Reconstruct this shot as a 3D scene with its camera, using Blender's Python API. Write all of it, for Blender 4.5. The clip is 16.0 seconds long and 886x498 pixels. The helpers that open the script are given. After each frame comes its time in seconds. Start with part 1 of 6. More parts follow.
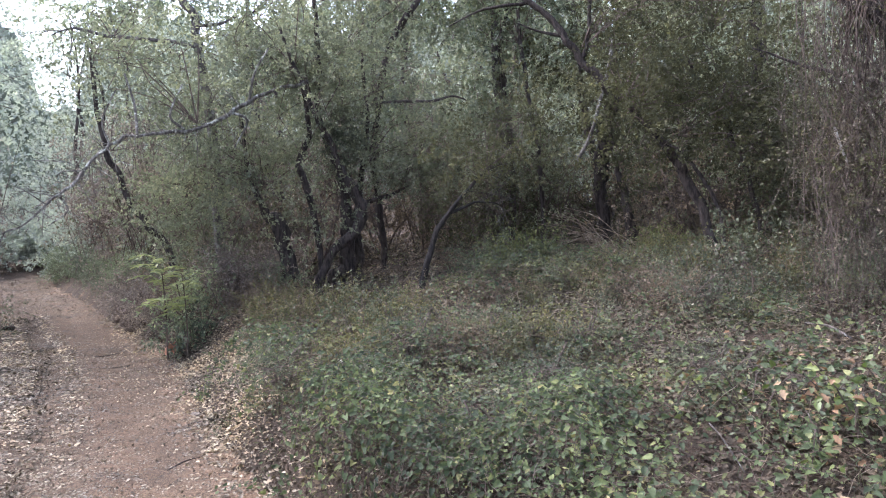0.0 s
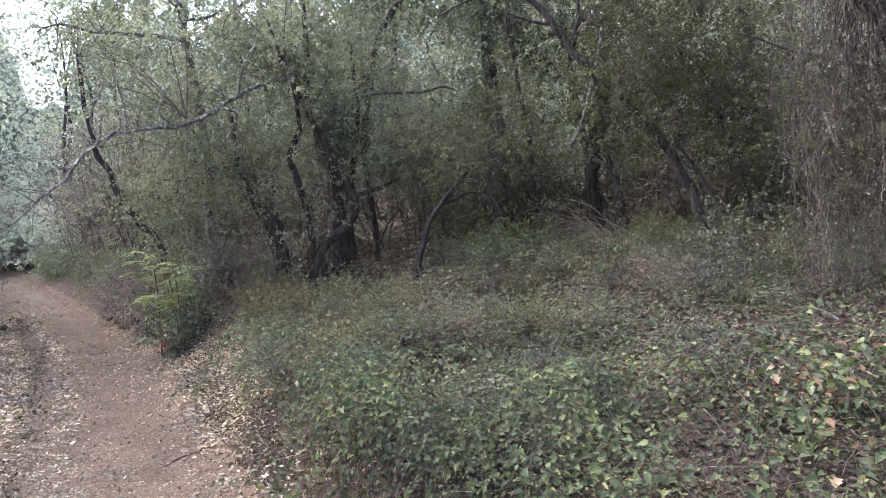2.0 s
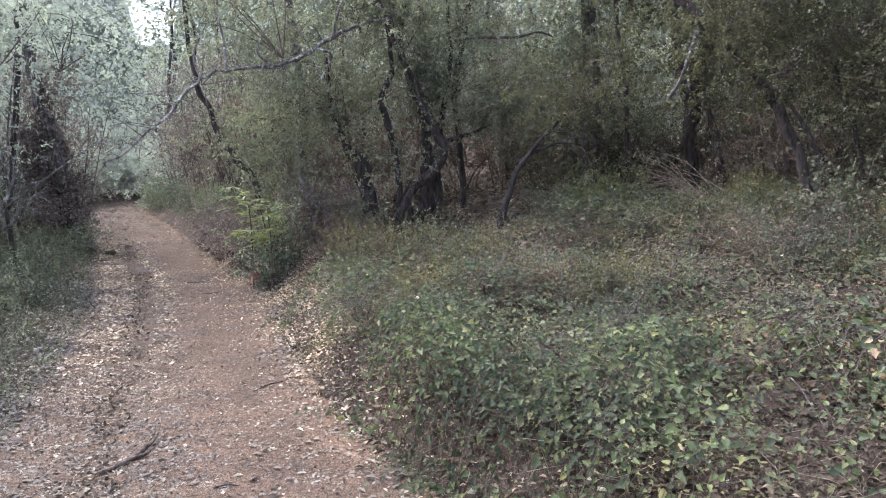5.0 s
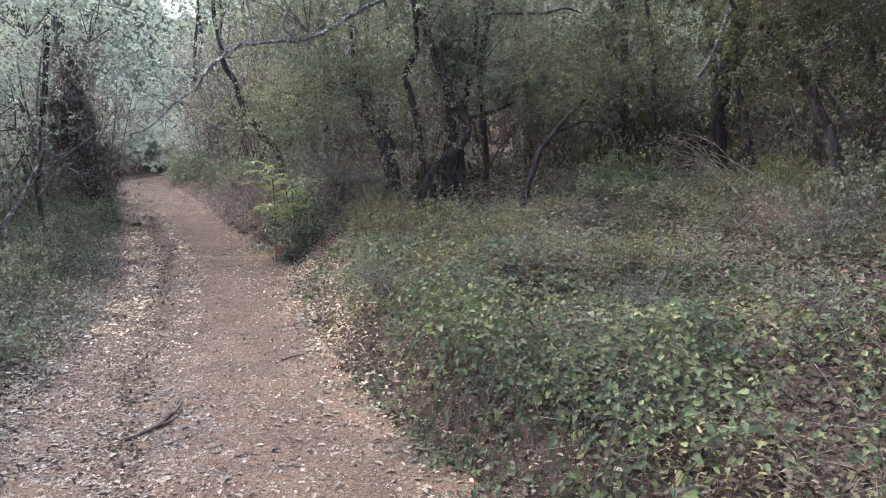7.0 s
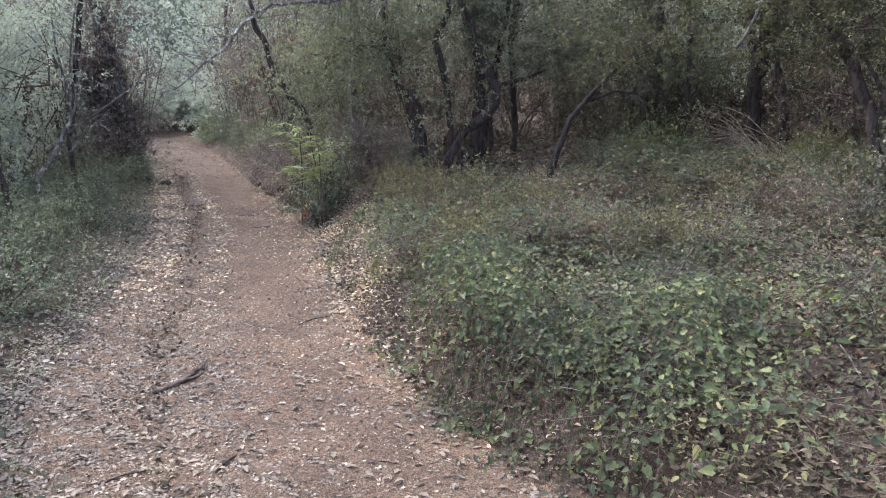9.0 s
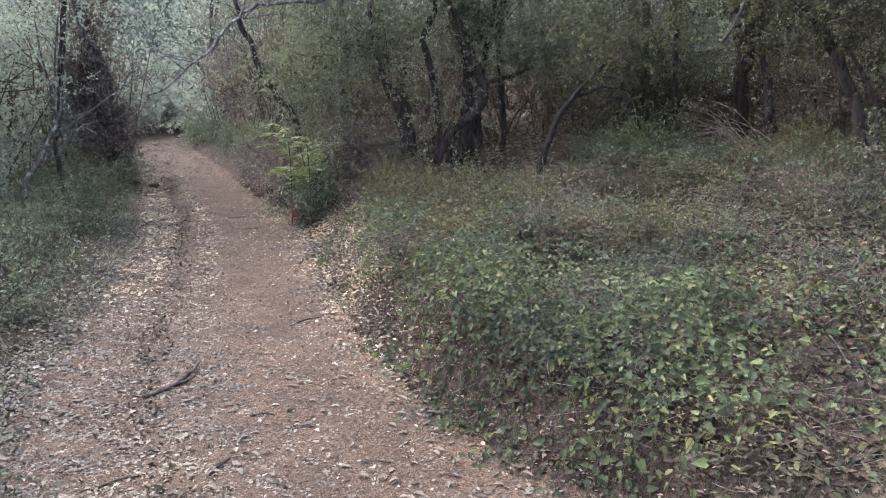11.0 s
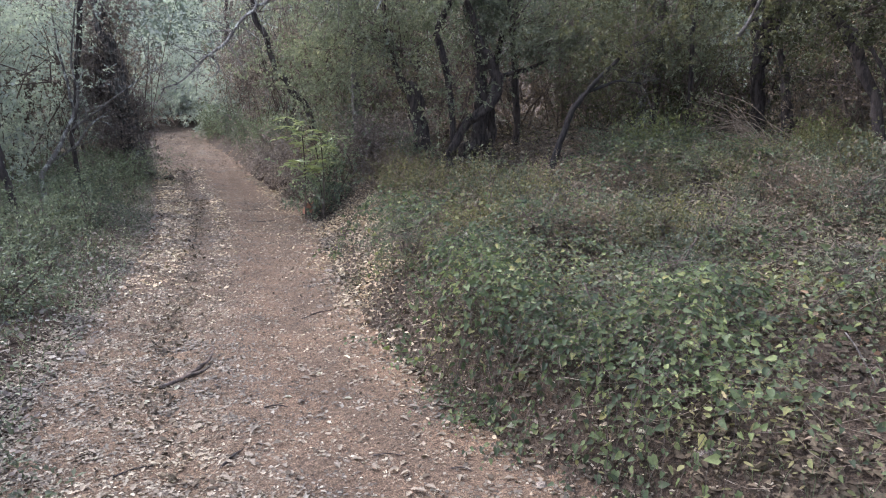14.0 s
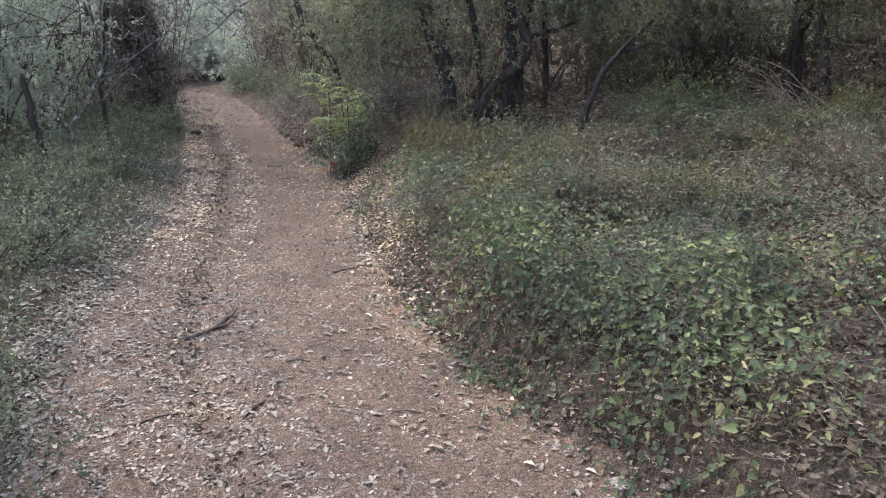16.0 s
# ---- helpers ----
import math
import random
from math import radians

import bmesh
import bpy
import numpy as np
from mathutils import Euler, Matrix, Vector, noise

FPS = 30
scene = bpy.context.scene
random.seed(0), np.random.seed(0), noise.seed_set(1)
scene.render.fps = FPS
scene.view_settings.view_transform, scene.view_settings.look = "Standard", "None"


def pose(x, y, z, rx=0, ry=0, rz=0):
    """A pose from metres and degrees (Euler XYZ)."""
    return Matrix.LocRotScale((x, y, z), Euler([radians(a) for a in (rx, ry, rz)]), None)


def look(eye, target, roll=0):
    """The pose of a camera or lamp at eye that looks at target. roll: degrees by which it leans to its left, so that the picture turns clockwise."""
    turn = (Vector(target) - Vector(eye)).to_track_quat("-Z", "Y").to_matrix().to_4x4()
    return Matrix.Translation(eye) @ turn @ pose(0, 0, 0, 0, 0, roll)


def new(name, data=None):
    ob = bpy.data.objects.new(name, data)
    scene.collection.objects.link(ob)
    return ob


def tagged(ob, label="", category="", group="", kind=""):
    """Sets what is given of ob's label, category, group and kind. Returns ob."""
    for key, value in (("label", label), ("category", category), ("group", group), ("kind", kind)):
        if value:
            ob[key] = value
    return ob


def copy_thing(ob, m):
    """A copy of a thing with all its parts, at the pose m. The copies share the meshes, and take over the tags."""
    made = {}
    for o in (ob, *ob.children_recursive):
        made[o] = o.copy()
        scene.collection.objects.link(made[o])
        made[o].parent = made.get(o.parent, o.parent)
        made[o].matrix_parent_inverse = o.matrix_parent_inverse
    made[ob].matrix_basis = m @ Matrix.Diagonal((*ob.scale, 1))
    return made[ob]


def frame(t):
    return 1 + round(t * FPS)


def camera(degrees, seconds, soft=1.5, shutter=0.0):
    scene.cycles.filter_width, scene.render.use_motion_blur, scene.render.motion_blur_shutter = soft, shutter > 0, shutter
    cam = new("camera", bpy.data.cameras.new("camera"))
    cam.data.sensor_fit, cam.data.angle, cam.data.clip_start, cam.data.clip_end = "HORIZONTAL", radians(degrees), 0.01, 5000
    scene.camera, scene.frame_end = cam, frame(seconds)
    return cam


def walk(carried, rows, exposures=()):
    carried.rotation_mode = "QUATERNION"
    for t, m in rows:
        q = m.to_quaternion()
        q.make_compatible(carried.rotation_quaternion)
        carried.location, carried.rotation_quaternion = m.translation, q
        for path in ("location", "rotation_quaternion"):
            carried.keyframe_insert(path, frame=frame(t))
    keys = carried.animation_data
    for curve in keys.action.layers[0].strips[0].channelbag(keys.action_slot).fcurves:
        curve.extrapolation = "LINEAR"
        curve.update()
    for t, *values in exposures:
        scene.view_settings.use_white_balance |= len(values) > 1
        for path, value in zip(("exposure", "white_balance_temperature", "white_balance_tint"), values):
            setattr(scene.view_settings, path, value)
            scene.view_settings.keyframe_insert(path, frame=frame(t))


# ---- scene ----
EYE = 1.65
cam = camera(64.2, 16.0, soft=1.05)
# heading, tilt and lean of a hand-held camera that turns on the spot
walk(cam, [
    (0.0, pose(0, 0, EYE, 86.05, 0, -10.07) @ pose(0, 0, 0, 0, 0, -2.76)),
    (0.5, pose(0, 0, EYE, 86.06, 0, -11.72) @ pose(0, 0, 0, 0, 0, -2.77)),
    (1.0, pose(0, 0, EYE, 85.86, 0, -11.44) @ pose(0, 0, 0, 0, 0, -2.71)),
    (1.5, pose(0, 0, EYE, 85.91, 0, -12.03) @ pose(0, 0, 0, 0, 0, -3.28)),
    (2.0, pose(0, 0, EYE, 85.31, 0, -10.60) @ pose(0, 0, 0, 0, 0, -3.77)),
    (2.5, pose(0, 0, EYE, 82.27, 0, -4.18) @ pose(0, 0, 0, 0, 0, -1.94)),
    (3.0, pose(0, 0, EYE, 81.46, 0, -3.11) @ pose(0, 0, 0, 0, 0, -1.57)),
    (3.5, pose(0, 0, EYE, 81.60, 0, -3.42) @ pose(0, 0, 0, 0, 0, -1.52)),
    (4.0, pose(0, 0, EYE, 81.53, 0, -3.52) @ pose(0, 0, 0, 0, 0, -1.61)),
    (6.5, pose(0, 0, EYE, 80.72, 0, -3.28) @ pose(0, 0, 0, 0, 0, -1.17)),
    (7.0, pose(0, 0, EYE, 79.63, 0, -1.72) @ pose(0, 0, 0, 0, 0, -0.73)),
    (7.5, pose(0, 0, EYE, 78.21, 0, -0.02) @ pose(0, 0, 0, 0, 0, 0.04)),
    (8.0, pose(0, 0, EYE, 78.10, 0, -0.25) @ pose(0, 0, 0, 0, 0, -0.07)),
    (8.5, pose(0, 0, EYE, 77.89, 0, -0.06) @ pose(0, 0, 0, 0, 0, 0.29)),
    (8.7, pose(0, 0, EYE, 77.05, 0, 0.34) @ pose(0, 0, 0, 0, 0, 0.72)),
    (11.0, pose(0, 0, EYE, 76.84, 0, -0.45) @ pose(0, 0, 0, 0, 0, -0.15)),
    (11.5, pose(0, 0, EYE, 77.15, 0, -0.62) @ pose(0, 0, 0, 0, 0, -0.20)),
    (12.0, pose(0, 0, EYE, 76.60, 0, -0.14) @ pose(0, 0, 0, 0, 0, 0.07)),
    (12.5, pose(0, 0, EYE, 76.43, 0, 0.25) @ pose(0, 0, 0, 0, 0, 0.02)),
    (13.0, pose(0, 0, EYE, 76.43, 0, 0.40) @ pose(0, 0, 0, 0, 0, 0.00)),
    (13.5, pose(0, 0, EYE, 76.54, 0, 0.60) @ pose(0, 0, 0, 0, 0, -0.02)),
    (14.0, pose(0, 0, EYE, 76.34, 0, 0.61) @ pose(0, 0, 0, 0, 0, -0.03)),
    (14.5, pose(0, 0, EYE, 72.74, 0, 2.31) @ pose(0, 0, 0, 0, 0, 1.07)),
    (15.0, pose(0, 0, EYE, 72.68, 0, 2.81) @ pose(0, 0, 0, 0, 0, 1.11)),
    (15.5, pose(0, 0, EYE, 72.77, 0, 2.77) @ pose(0, 0, 0, 0, 0, 1.15)),
    (16.0, pose(0, 0, EYE, 73.19, 0, 2.52) @ pose(0, 0, 0, 0, 0, 1.08)),
], exposures=[(0.0, 2.88, 5800, 16), (2.0, 2.88, 5800, 16), (3.0, 2.9, 5800, 17), (8.0, 2.84, 5800, 16), (11.0, 2.73, 5800, 15), (14.0, 2.71, 5800, 14), (14.6, 2.64, 5800, 14), (16.0, 2.64, 5800, 14)])

# ---- daylight: pale overcast sky, brightest over the gap above the track ----
world = bpy.data.worlds.new("sky")
scene.world = world
world.use_nodes = True
wn, wl = world.node_tree.nodes, world.node_tree.links
sky = wn.new("ShaderNodeTexSky")
sky.sky_type = "NISHITA"
sky.sun_disc = False
sky.sun_elevation, sky.sun_rotation = radians(49), radians(-61)
sky.air_density, sky.dust_density, sky.ozone_density = 1.0, 3.0, 1.0
soft_sky = wn.new("ShaderNodeHueSaturation")
soft_sky.inputs["Saturation"].default_value = 0.6
wl.new(sky.outputs[0], soft_sky.inputs["Color"])
wl.new(soft_sky.outputs[0], wn["Background"].inputs[0])
wn["Background"].inputs[1].default_value = 0.15
sun = new("sun", bpy.data.lights.new("sun", "SUN"))
sun.data.energy, sun.data.angle, sun.data.color = 0.9, radians(70), (1.0, 0.98, 0.96)
sun.matrix_world = look((-8.6, 4.8, 11.5), (0, 0, 0))

rng = np.random.default_rng(7)


# ---- materials ----
def shader(name):
    m = bpy.data.materials.new(name)
    m.use_nodes = True
    return m, m.node_tree.nodes, m.node_tree.links, m.node_tree.nodes["Principled BSDF"]


def ramp(nodes, stops):
    r = nodes.new("ShaderNodeValToRGB")
    e = r.color_ramp.elements
    while len(e) < len(stops):
        e.new(0.5)
    for k, (at, col) in zip(e, stops):
        k.position, k.color = at, (*col, 1)
    return r


def noise_tex(nodes, links, scale, detail=4, rough=0.6, stretch=None):
    n = nodes.new("ShaderNodeTexNoise")
    n.inputs["Scale"].default_value, n.inputs["Detail"].default_value, n.inputs["Roughness"].default_value = scale, detail, rough
    g = nodes.new("ShaderNodeNewGeometry")
    if stretch:
        m = nodes.new("ShaderNodeMapping")
        m.inputs["Scale"].default_value = stretch
        links.new(g.outputs["Position"], m.inputs["Vector"])
        links.new(m.outputs[0], n.inputs["Vector"])
    else:
        links.new(g.outputs["Position"], n.inputs["Vector"])
    return n


def mixed(nodes, links, a, b, fac, kind="MIX"):
    m = nodes.new("ShaderNodeMix")
    m.data_type, m.blend_type = "RGBA", kind
    for sock, v in ((m.inputs[0], fac), (m.inputs[6], a), (m.inputs[7], b)):
        if isinstance(v, (int, float)):
            sock.default_value = v
        elif isinstance(v, tuple):
            sock.default_value = (*v, 1)
        else:
            links.new(v, sock)
    return m.outputs[2]


def bump(nodes, links, bsdf, height, strength, distance):
    b = nodes.new("ShaderNodeBump")
    b.inputs["Strength"].default_value, b.inputs["Distance"].default_value = strength, distance
    links.new(height, b.inputs["Height"])
    links.new(b.outputs[0], bsdf.inputs["Normal"])


def leaf_material(name, stops, rough=0.42, through_light=0.35, spec=0.5, patch=0.0):
    """Each leaf takes its own tone; a broad patchiness runs over the whole plant; light shines through the blade."""
    m, n, l, p = shader(name)
    g = n.new("ShaderNodeNewGeometry")
    r = ramp(n, stops)
    l.new(g.outputs["Random Per Island"], r.inputs[0])
    col = r.outputs[0]
    # random hue patches, their range widened to paint in lit and dim clumps
    big = noise_tex(n, l, 1.3, 2)
    tone = ramp(n, [(0.32, (0.58, 0.62, 0.66)), (0.68, (1.32, 1.3, 1.14))])
    l.new(big.outputs[0], tone.inputs[0])
    col = mixed(n, l, col, tone.outputs[0], 1.0, "MULTIPLY")
    fine = noise_tex(n, l, 90, 2)
    speck = ramp(n, [(0.35, (0.8, 0.8, 0.8)), (0.65, (1.1, 1.1, 1.1))])
    l.new(fine.outputs[0], speck.inputs[0])
    col = mixed(n, l, col, speck.outputs[0], 1.0, "MULTIPLY")
    l.new(col, p.inputs["Base Color"])
    p.inputs["Roughness"].default_value = rough
    p.inputs["Specular IOR Level"].default_value = spec
    t = n.new("ShaderNodeBsdfTranslucent")
    warm = mixed(n, l, col, (1.08, 1.16, 0.84), 1.0, "MULTIPLY")
    l.new(warm, t.inputs["Color"])
    mix = n.new("ShaderNodeMixShader")
    mix.inputs[0].default_value = through_light
    l.new(p.outputs[0], mix.inputs[1])
    l.new(t.outputs[0], mix.inputs[2])
    l.new(mix.outputs[0], n["Material Output"].inputs[0])
    return m


def bark_material(name, dark, light, lichen, amount, rough=0.9):
    m, n, l, p = shader(name)
    furrow = noise_tex(n, l, 30, 6, 0.65, (1, 1, 0.25))
    r = ramp(n, [(0.4, dark), (0.6, light)])
    l.new(furrow.outputs[0], r.inputs[0])
    patch = noise_tex(n, l, 12, 5, 0.7)
    f = ramp(n, [(amount, (0, 0, 0)), (amount + 0.12, (1, 1, 1))])
    l.new(patch.outputs[0], f.inputs[0])
    col = mixed(n, l, r.outputs[0], lichen, f.outputs[0])
    l.new(col, p.inputs["Base Color"])
    p.inputs["Roughness"].default_value = rough
    p.inputs["Specular IOR Level"].default_value = 0.2
    bump(n, l, p, furrow.outputs[0], 1.0, 0.04)
    return m


def soil_material(name, base, second, third, pebble, relief, clay=None):
    """Earth with broad stains, crumbs and small stones."""
    m, n, l, p = shader(name)
    broad = noise_tex(n, l, 0.9, 5, 0.6)
    r = ramp(n, [(0.3, base), (0.52, second), (0.72, third)])
    l.new(broad.outputs[0], r.inputs[0])
    col = r.outputs[0]
    if clay:
        where = n.new("ShaderNodeAttribute")
        where.attribute_name = "clay"
        blot = noise_tex(n, l, 2.6, 5, 0.7)
        most = ramp(n, [(0.36, (0, 0, 0)), (0.6, (1, 1, 1))])
        l.new(blot.outputs[0], most.inputs[0])
        col = mixed(n, l, col, clay, mixed(n, l, where.outputs["Color"], most.outputs[0], 1.0, "MULTIPLY"))
    crumb = noise_tex(n, l, 38, 6, 0.7)
    c = ramp(n, [(0.3, (0.55, 0.53, 0.51)), (0.7, (1.35, 1.35, 1.35))])
    l.new(crumb.outputs[0], c.inputs[0])
    col = mixed(n, l, col, c.outputs[0], 1.0, "MULTIPLY")
    grit = noise_tex(n, l, 130, 3, 0.6)
    c2 = ramp(n, [(0.36, (0.5, 0.48, 0.47)), (0.5, (1.0, 1.0, 1.0)), (0.66, (1.75, 1.72, 1.66))])
    l.new(grit.outputs[0], c2.inputs[0])
    col = mixed(n, l, col, c2.outputs[0], 1.0, "MULTIPLY")
    v = n.new("ShaderNodeTexVoronoi")
    v.inputs["Scale"].default_value = 62
    g = n.new("ShaderNodeNewGeometry")
    l.new(g.outputs["Position"], v.inputs["Vector"])
    edge = ramp(n, [(0.12, (1, 1, 1)), (0.24, (0, 0, 0))])
    l.new(v.outputs["Distance"], edge.inputs[0])
    some = noise_tex(n, l, 6, 3)
    where = ramp(n, [(0.38, (0, 0, 0)), (0.55, (1, 1, 1))])
    l.new(some.outputs[0], where.inputs[0])
    fac = mixed(n, l, edge.outputs[0], where.outputs[0], 1.0, "MULTIPLY")
    col = mixed(n, l, col, pebble, fac)
    l.new(col, p.inputs["Base Color"])
    p.inputs["Roughness"].default_value = 0.95
    p.inputs["Specular IOR Level"].default_value = 0.15
    h = mixed(n, l, crumb.outputs[0], fac, 0.35, "ADD")
    bump(n, l, p, h, 1.0, relief)
    return m


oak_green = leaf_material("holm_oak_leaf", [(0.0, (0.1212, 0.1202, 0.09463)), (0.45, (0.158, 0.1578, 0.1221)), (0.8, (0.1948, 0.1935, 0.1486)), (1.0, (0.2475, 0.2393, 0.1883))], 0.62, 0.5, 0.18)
# darker copy of the oak leaf: the wood's deep shade is painted into it
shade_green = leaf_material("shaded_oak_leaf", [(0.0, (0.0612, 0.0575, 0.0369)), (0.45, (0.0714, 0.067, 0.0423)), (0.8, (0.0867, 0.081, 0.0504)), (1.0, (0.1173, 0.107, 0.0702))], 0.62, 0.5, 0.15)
# leaf copy for backlit crowns, with the sunlight toned into its green
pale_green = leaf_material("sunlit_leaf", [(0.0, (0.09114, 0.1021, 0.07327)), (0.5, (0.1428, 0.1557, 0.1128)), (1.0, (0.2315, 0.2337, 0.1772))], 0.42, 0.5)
# leaf green lightened and blued: the veil of haze is put into the colour
haze_green = leaf_material("hazed_leaf", [(0.0, (0.2646, 0.2754, 0.2737)), (0.5, (0.3078, 0.3197, 0.3115)), (1.0, (0.3564, 0.3629, 0.3448))], 0.75, 0.5, 0.1)
cover_green = leaf_material("ground_cover_leaf", [(0.0, (0.03615, 0.04389, 0.02708)), (0.4, (0.06265, 0.07314, 0.04185)), (0.75, (0.0964, 0.108, 0.05785)), (1.0, (0.1567, 0.1553, 0.07386))], 0.6, 0.25, 0.25)
bank_green = leaf_material("bank_leaf", [(0.0, (0.05373, 0.04813, 0.02546)), (0.5, (0.09352, 0.08477, 0.04192)), (0.85, (0.1396, 0.125, 0.06102)), (1.0, (0.2099, 0.1693, 0.09548))], 0.65, 0.3, 0.2)
verge_green = leaf_material("verge_leaf", [(0.0, (0.06793, 0.07666, 0.05544)), (0.5, (0.1141, 0.125, 0.08792)), (0.9, (0.1643, 0.1769, 0.1254)), (1.0, (0.2474, 0.2474, 0.1817))], 0.6, 0.35, 0.25)
bright_green = leaf_material("fresh_leaf", [(0.0, (0.1294, 0.1454, 0.05267)), (0.6, (0.191, 0.2119, 0.07725)), (1.0, (0.271, 0.2735, 0.1053))], 0.5, 0.4)
roadside_green = leaf_material("roadside_leaf", [(0.0, (0.1472, 0.1639, 0.1104)), (0.5, (0.2355, 0.2567, 0.1703)), (0.9, (0.3312, 0.3471, 0.2209)), (1.0, (0.4564, 0.4442, 0.3154))], 0.55, 0.42, 0.3)
bluish_green = leaf_material("bluish_leaf", [(0.0, (0.05416, 0.05813, 0.04114)), (0.6, (0.09055, 0.09425, 0.06619)), (1.0, (0.1403, 0.1418, 0.1039))], 0.65, 0.3, 0.14)
grass_green = leaf_material("grass_blade", [(0.0, (0.051, 0.0612, 0.0387)), (0.6, (0.0833, 0.0969, 0.0568)), (0.85, (0.128, 0.124, 0.0774)), (1.0, (0.204, 0.174, 0.125))], 0.6, 0.35, 0.25)
verge_grass = leaf_material("verge_grass", [(0.0, (0.0612, 0.07488, 0.04752)), (0.6, (0.1008, 0.1195, 0.07286)), (0.85, (0.144, 0.1476, 0.099)), (1.0, (0.216, 0.1944, 0.1505))], 0.6, 0.4, 0.25)
dead_brown = leaf_material("dead_leaf", [(0.0, (0.0405, 0.0306, 0.0234)), (0.45, (0.0675, 0.0513, 0.0387)), (0.8, (0.0945, 0.072, 0.054)), (1.0, (0.1305, 0.1008, 0.0765))], 0.85, 0.12, 0.15)
track_litter = leaf_material("track_leaf", [(0.0, (0.05752, 0.04191, 0.03205)), (0.3, (0.1109, 0.08298, 0.06327)), (0.7, (0.1849, 0.1462, 0.1142)), (0.93, (0.2383, 0.1964, 0.1561)), (1.0, (0.3122, 0.2629, 0.2054))], 0.7, 0.08, 0.3)
dead_bits = leaf_material("leaf_bits", [(0.0, (0.03714, 0.02809, 0.022)), (0.3, (0.07834, 0.06032, 0.04805)), (0.55, (0.1413, 0.1117, 0.08883)), (0.85, (0.2064, 0.17, 0.1371)), (1.0, (0.2978, 0.2563, 0.2107))], 0.75, 0.08, 0.25)
foot_litter = leaf_material("bank_foot_leaf", [(0.0, (0.1885, 0.1342, 0.09504)), (0.4, (0.2639, 0.1928, 0.1368)), (0.75, (0.3518, 0.2708, 0.197)), (1.0, (0.4901, 0.4026, 0.3013))], 0.7, 0.1, 0.25)
pale_litter = leaf_material("pale_litter", [(0.0, (0.3256, 0.2865, 0.2108)), (1.0, (0.442, 0.4029, 0.3162))], 0.6, 0.2, 0.3)
verge_dead = leaf_material("verge_dead_leaf", [(0.0, (0.07, 0.054, 0.047)), (0.5, (0.13, 0.1, 0.088)), (0.85, (0.2, 0.165, 0.145)), (1.0, (0.34, 0.3, 0.26))], 0.75, 0.12, 0.25)
vine_green = leaf_material("vine_leaf", [(0.0, (0.03767, 0.04603, 0.02929)), (0.35, (0.06277, 0.07671, 0.04448)), (0.7, (0.09207, 0.1103, 0.05642)), (0.92, (0.1308, 0.1438, 0.06727)), (1.0, (0.183, 0.163, 0.07594))], 0.68, 0.36, 0.16)
bramble_green = leaf_material("bramble_leaf", [(0.0, (0.02803, 0.04154, 0.01205)), (0.5, (0.05035, 0.06838, 0.01847)), (1.0, (0.08929, 0.1059, 0.03231))], 0.42, 0.35, 0.45)
clearing_green = leaf_material("clearing_leaf", [(0.0, (0.0649, 0.06372, 0.03304)), (0.5, (0.09676, 0.09676, 0.0472)), (0.85, (0.1239, 0.1215, 0.059)), (1.0, (0.1652, 0.151, 0.0826))], 0.75, 0.35, 0.15)
mid_green = leaf_material("clearing_shrub_leaf", [(0.0, (0.075, 0.078, 0.036)), (0.5, (0.125, 0.128, 0.06)), (0.85, (0.175, 0.175, 0.088)), (1.0, (0.24, 0.225, 0.125))], 0.6, 0.4, 0.2)
tan_leaf = leaf_material("tan_leaf", [(0.0, (0.03565, 0.0272, 0.02064)), (0.5, (0.07472, 0.05736, 0.04266)), (0.85, (0.1219, 0.09448, 0.06876)), (1.0, (0.1995, 0.1615, 0.1165))], 0.75, 0.12, 0.25)
curtain_brown = leaf_material("curtain_leaf", [(0.0, (0.051, 0.0408, 0.03255)), (0.6, (0.0918, 0.0735, 0.05775)), (1.0, (0.1428, 0.1173, 0.0945))], 0.8, 0.25, 0.2)
purple_dry = leaf_material("purple_dry_leaf", [(0.0, (0.1146, 0.08686, 0.08316)), (0.6, (0.1848, 0.1441, 0.1368)), (1.0, (0.2865, 0.2311, 0.2181))], 0.85, 0.25, 0.15)
rust_leaf = leaf_material("rust_leaf", [(0.0, (0.14, 0.077, 0.0455)), (0.6, (0.203, 0.126, 0.0805)), (1.0, (0.266, 0.189, 0.126))], 0.7, 0.25, 0.25)
dry_foliage = leaf_material("dry_foliage", [(0.0, (0.0901, 0.06588, 0.05159)), (0.6, (0.1505, 0.1096, 0.08466)), (1.0, (0.2202, 0.1649, 0.1292))], 0.8, 0.25, 0.2)
dark_bark = bark_material("dark_bark", (0.02009, 0.01565, 0.01468), (0.05912, 0.04585, 0.03985), (0.1355, 0.124, 0.1065), 0.68)
black_bark = bark_material("black_bark", (0.011, 0.009, 0.0085), (0.03, 0.025, 0.022), (0.07, 0.065, 0.055), 0.66)
grey_bark = bark_material("grey_bark", (0.04, 0.034, 0.03), (0.11, 0.095, 0.085), (0.24, 0.24, 0.215), 0.55)
lichen_bark = bark_material("lichen_bark", (0.05, 0.043, 0.038), (0.13, 0.117, 0.105), (0.33, 0.33, 0.3), 0.53)
pale_bark = bark_material("pale_bark", (0.14, 0.12, 0.1), (0.3, 0.27, 0.23), (0.42, 0.41, 0.38), 0.5)
twig_bark = bark_material("twig_bark", (0.0478, 0.0357, 0.0289), (0.122, 0.0918, 0.0753), (0.201, 0.178, 0.15), 0.6)
dry_twig = bark_material("dry_twig", (0.105, 0.0791, 0.0578), (0.217, 0.169, 0.127), (0.29, 0.253, 0.2), 0.55)
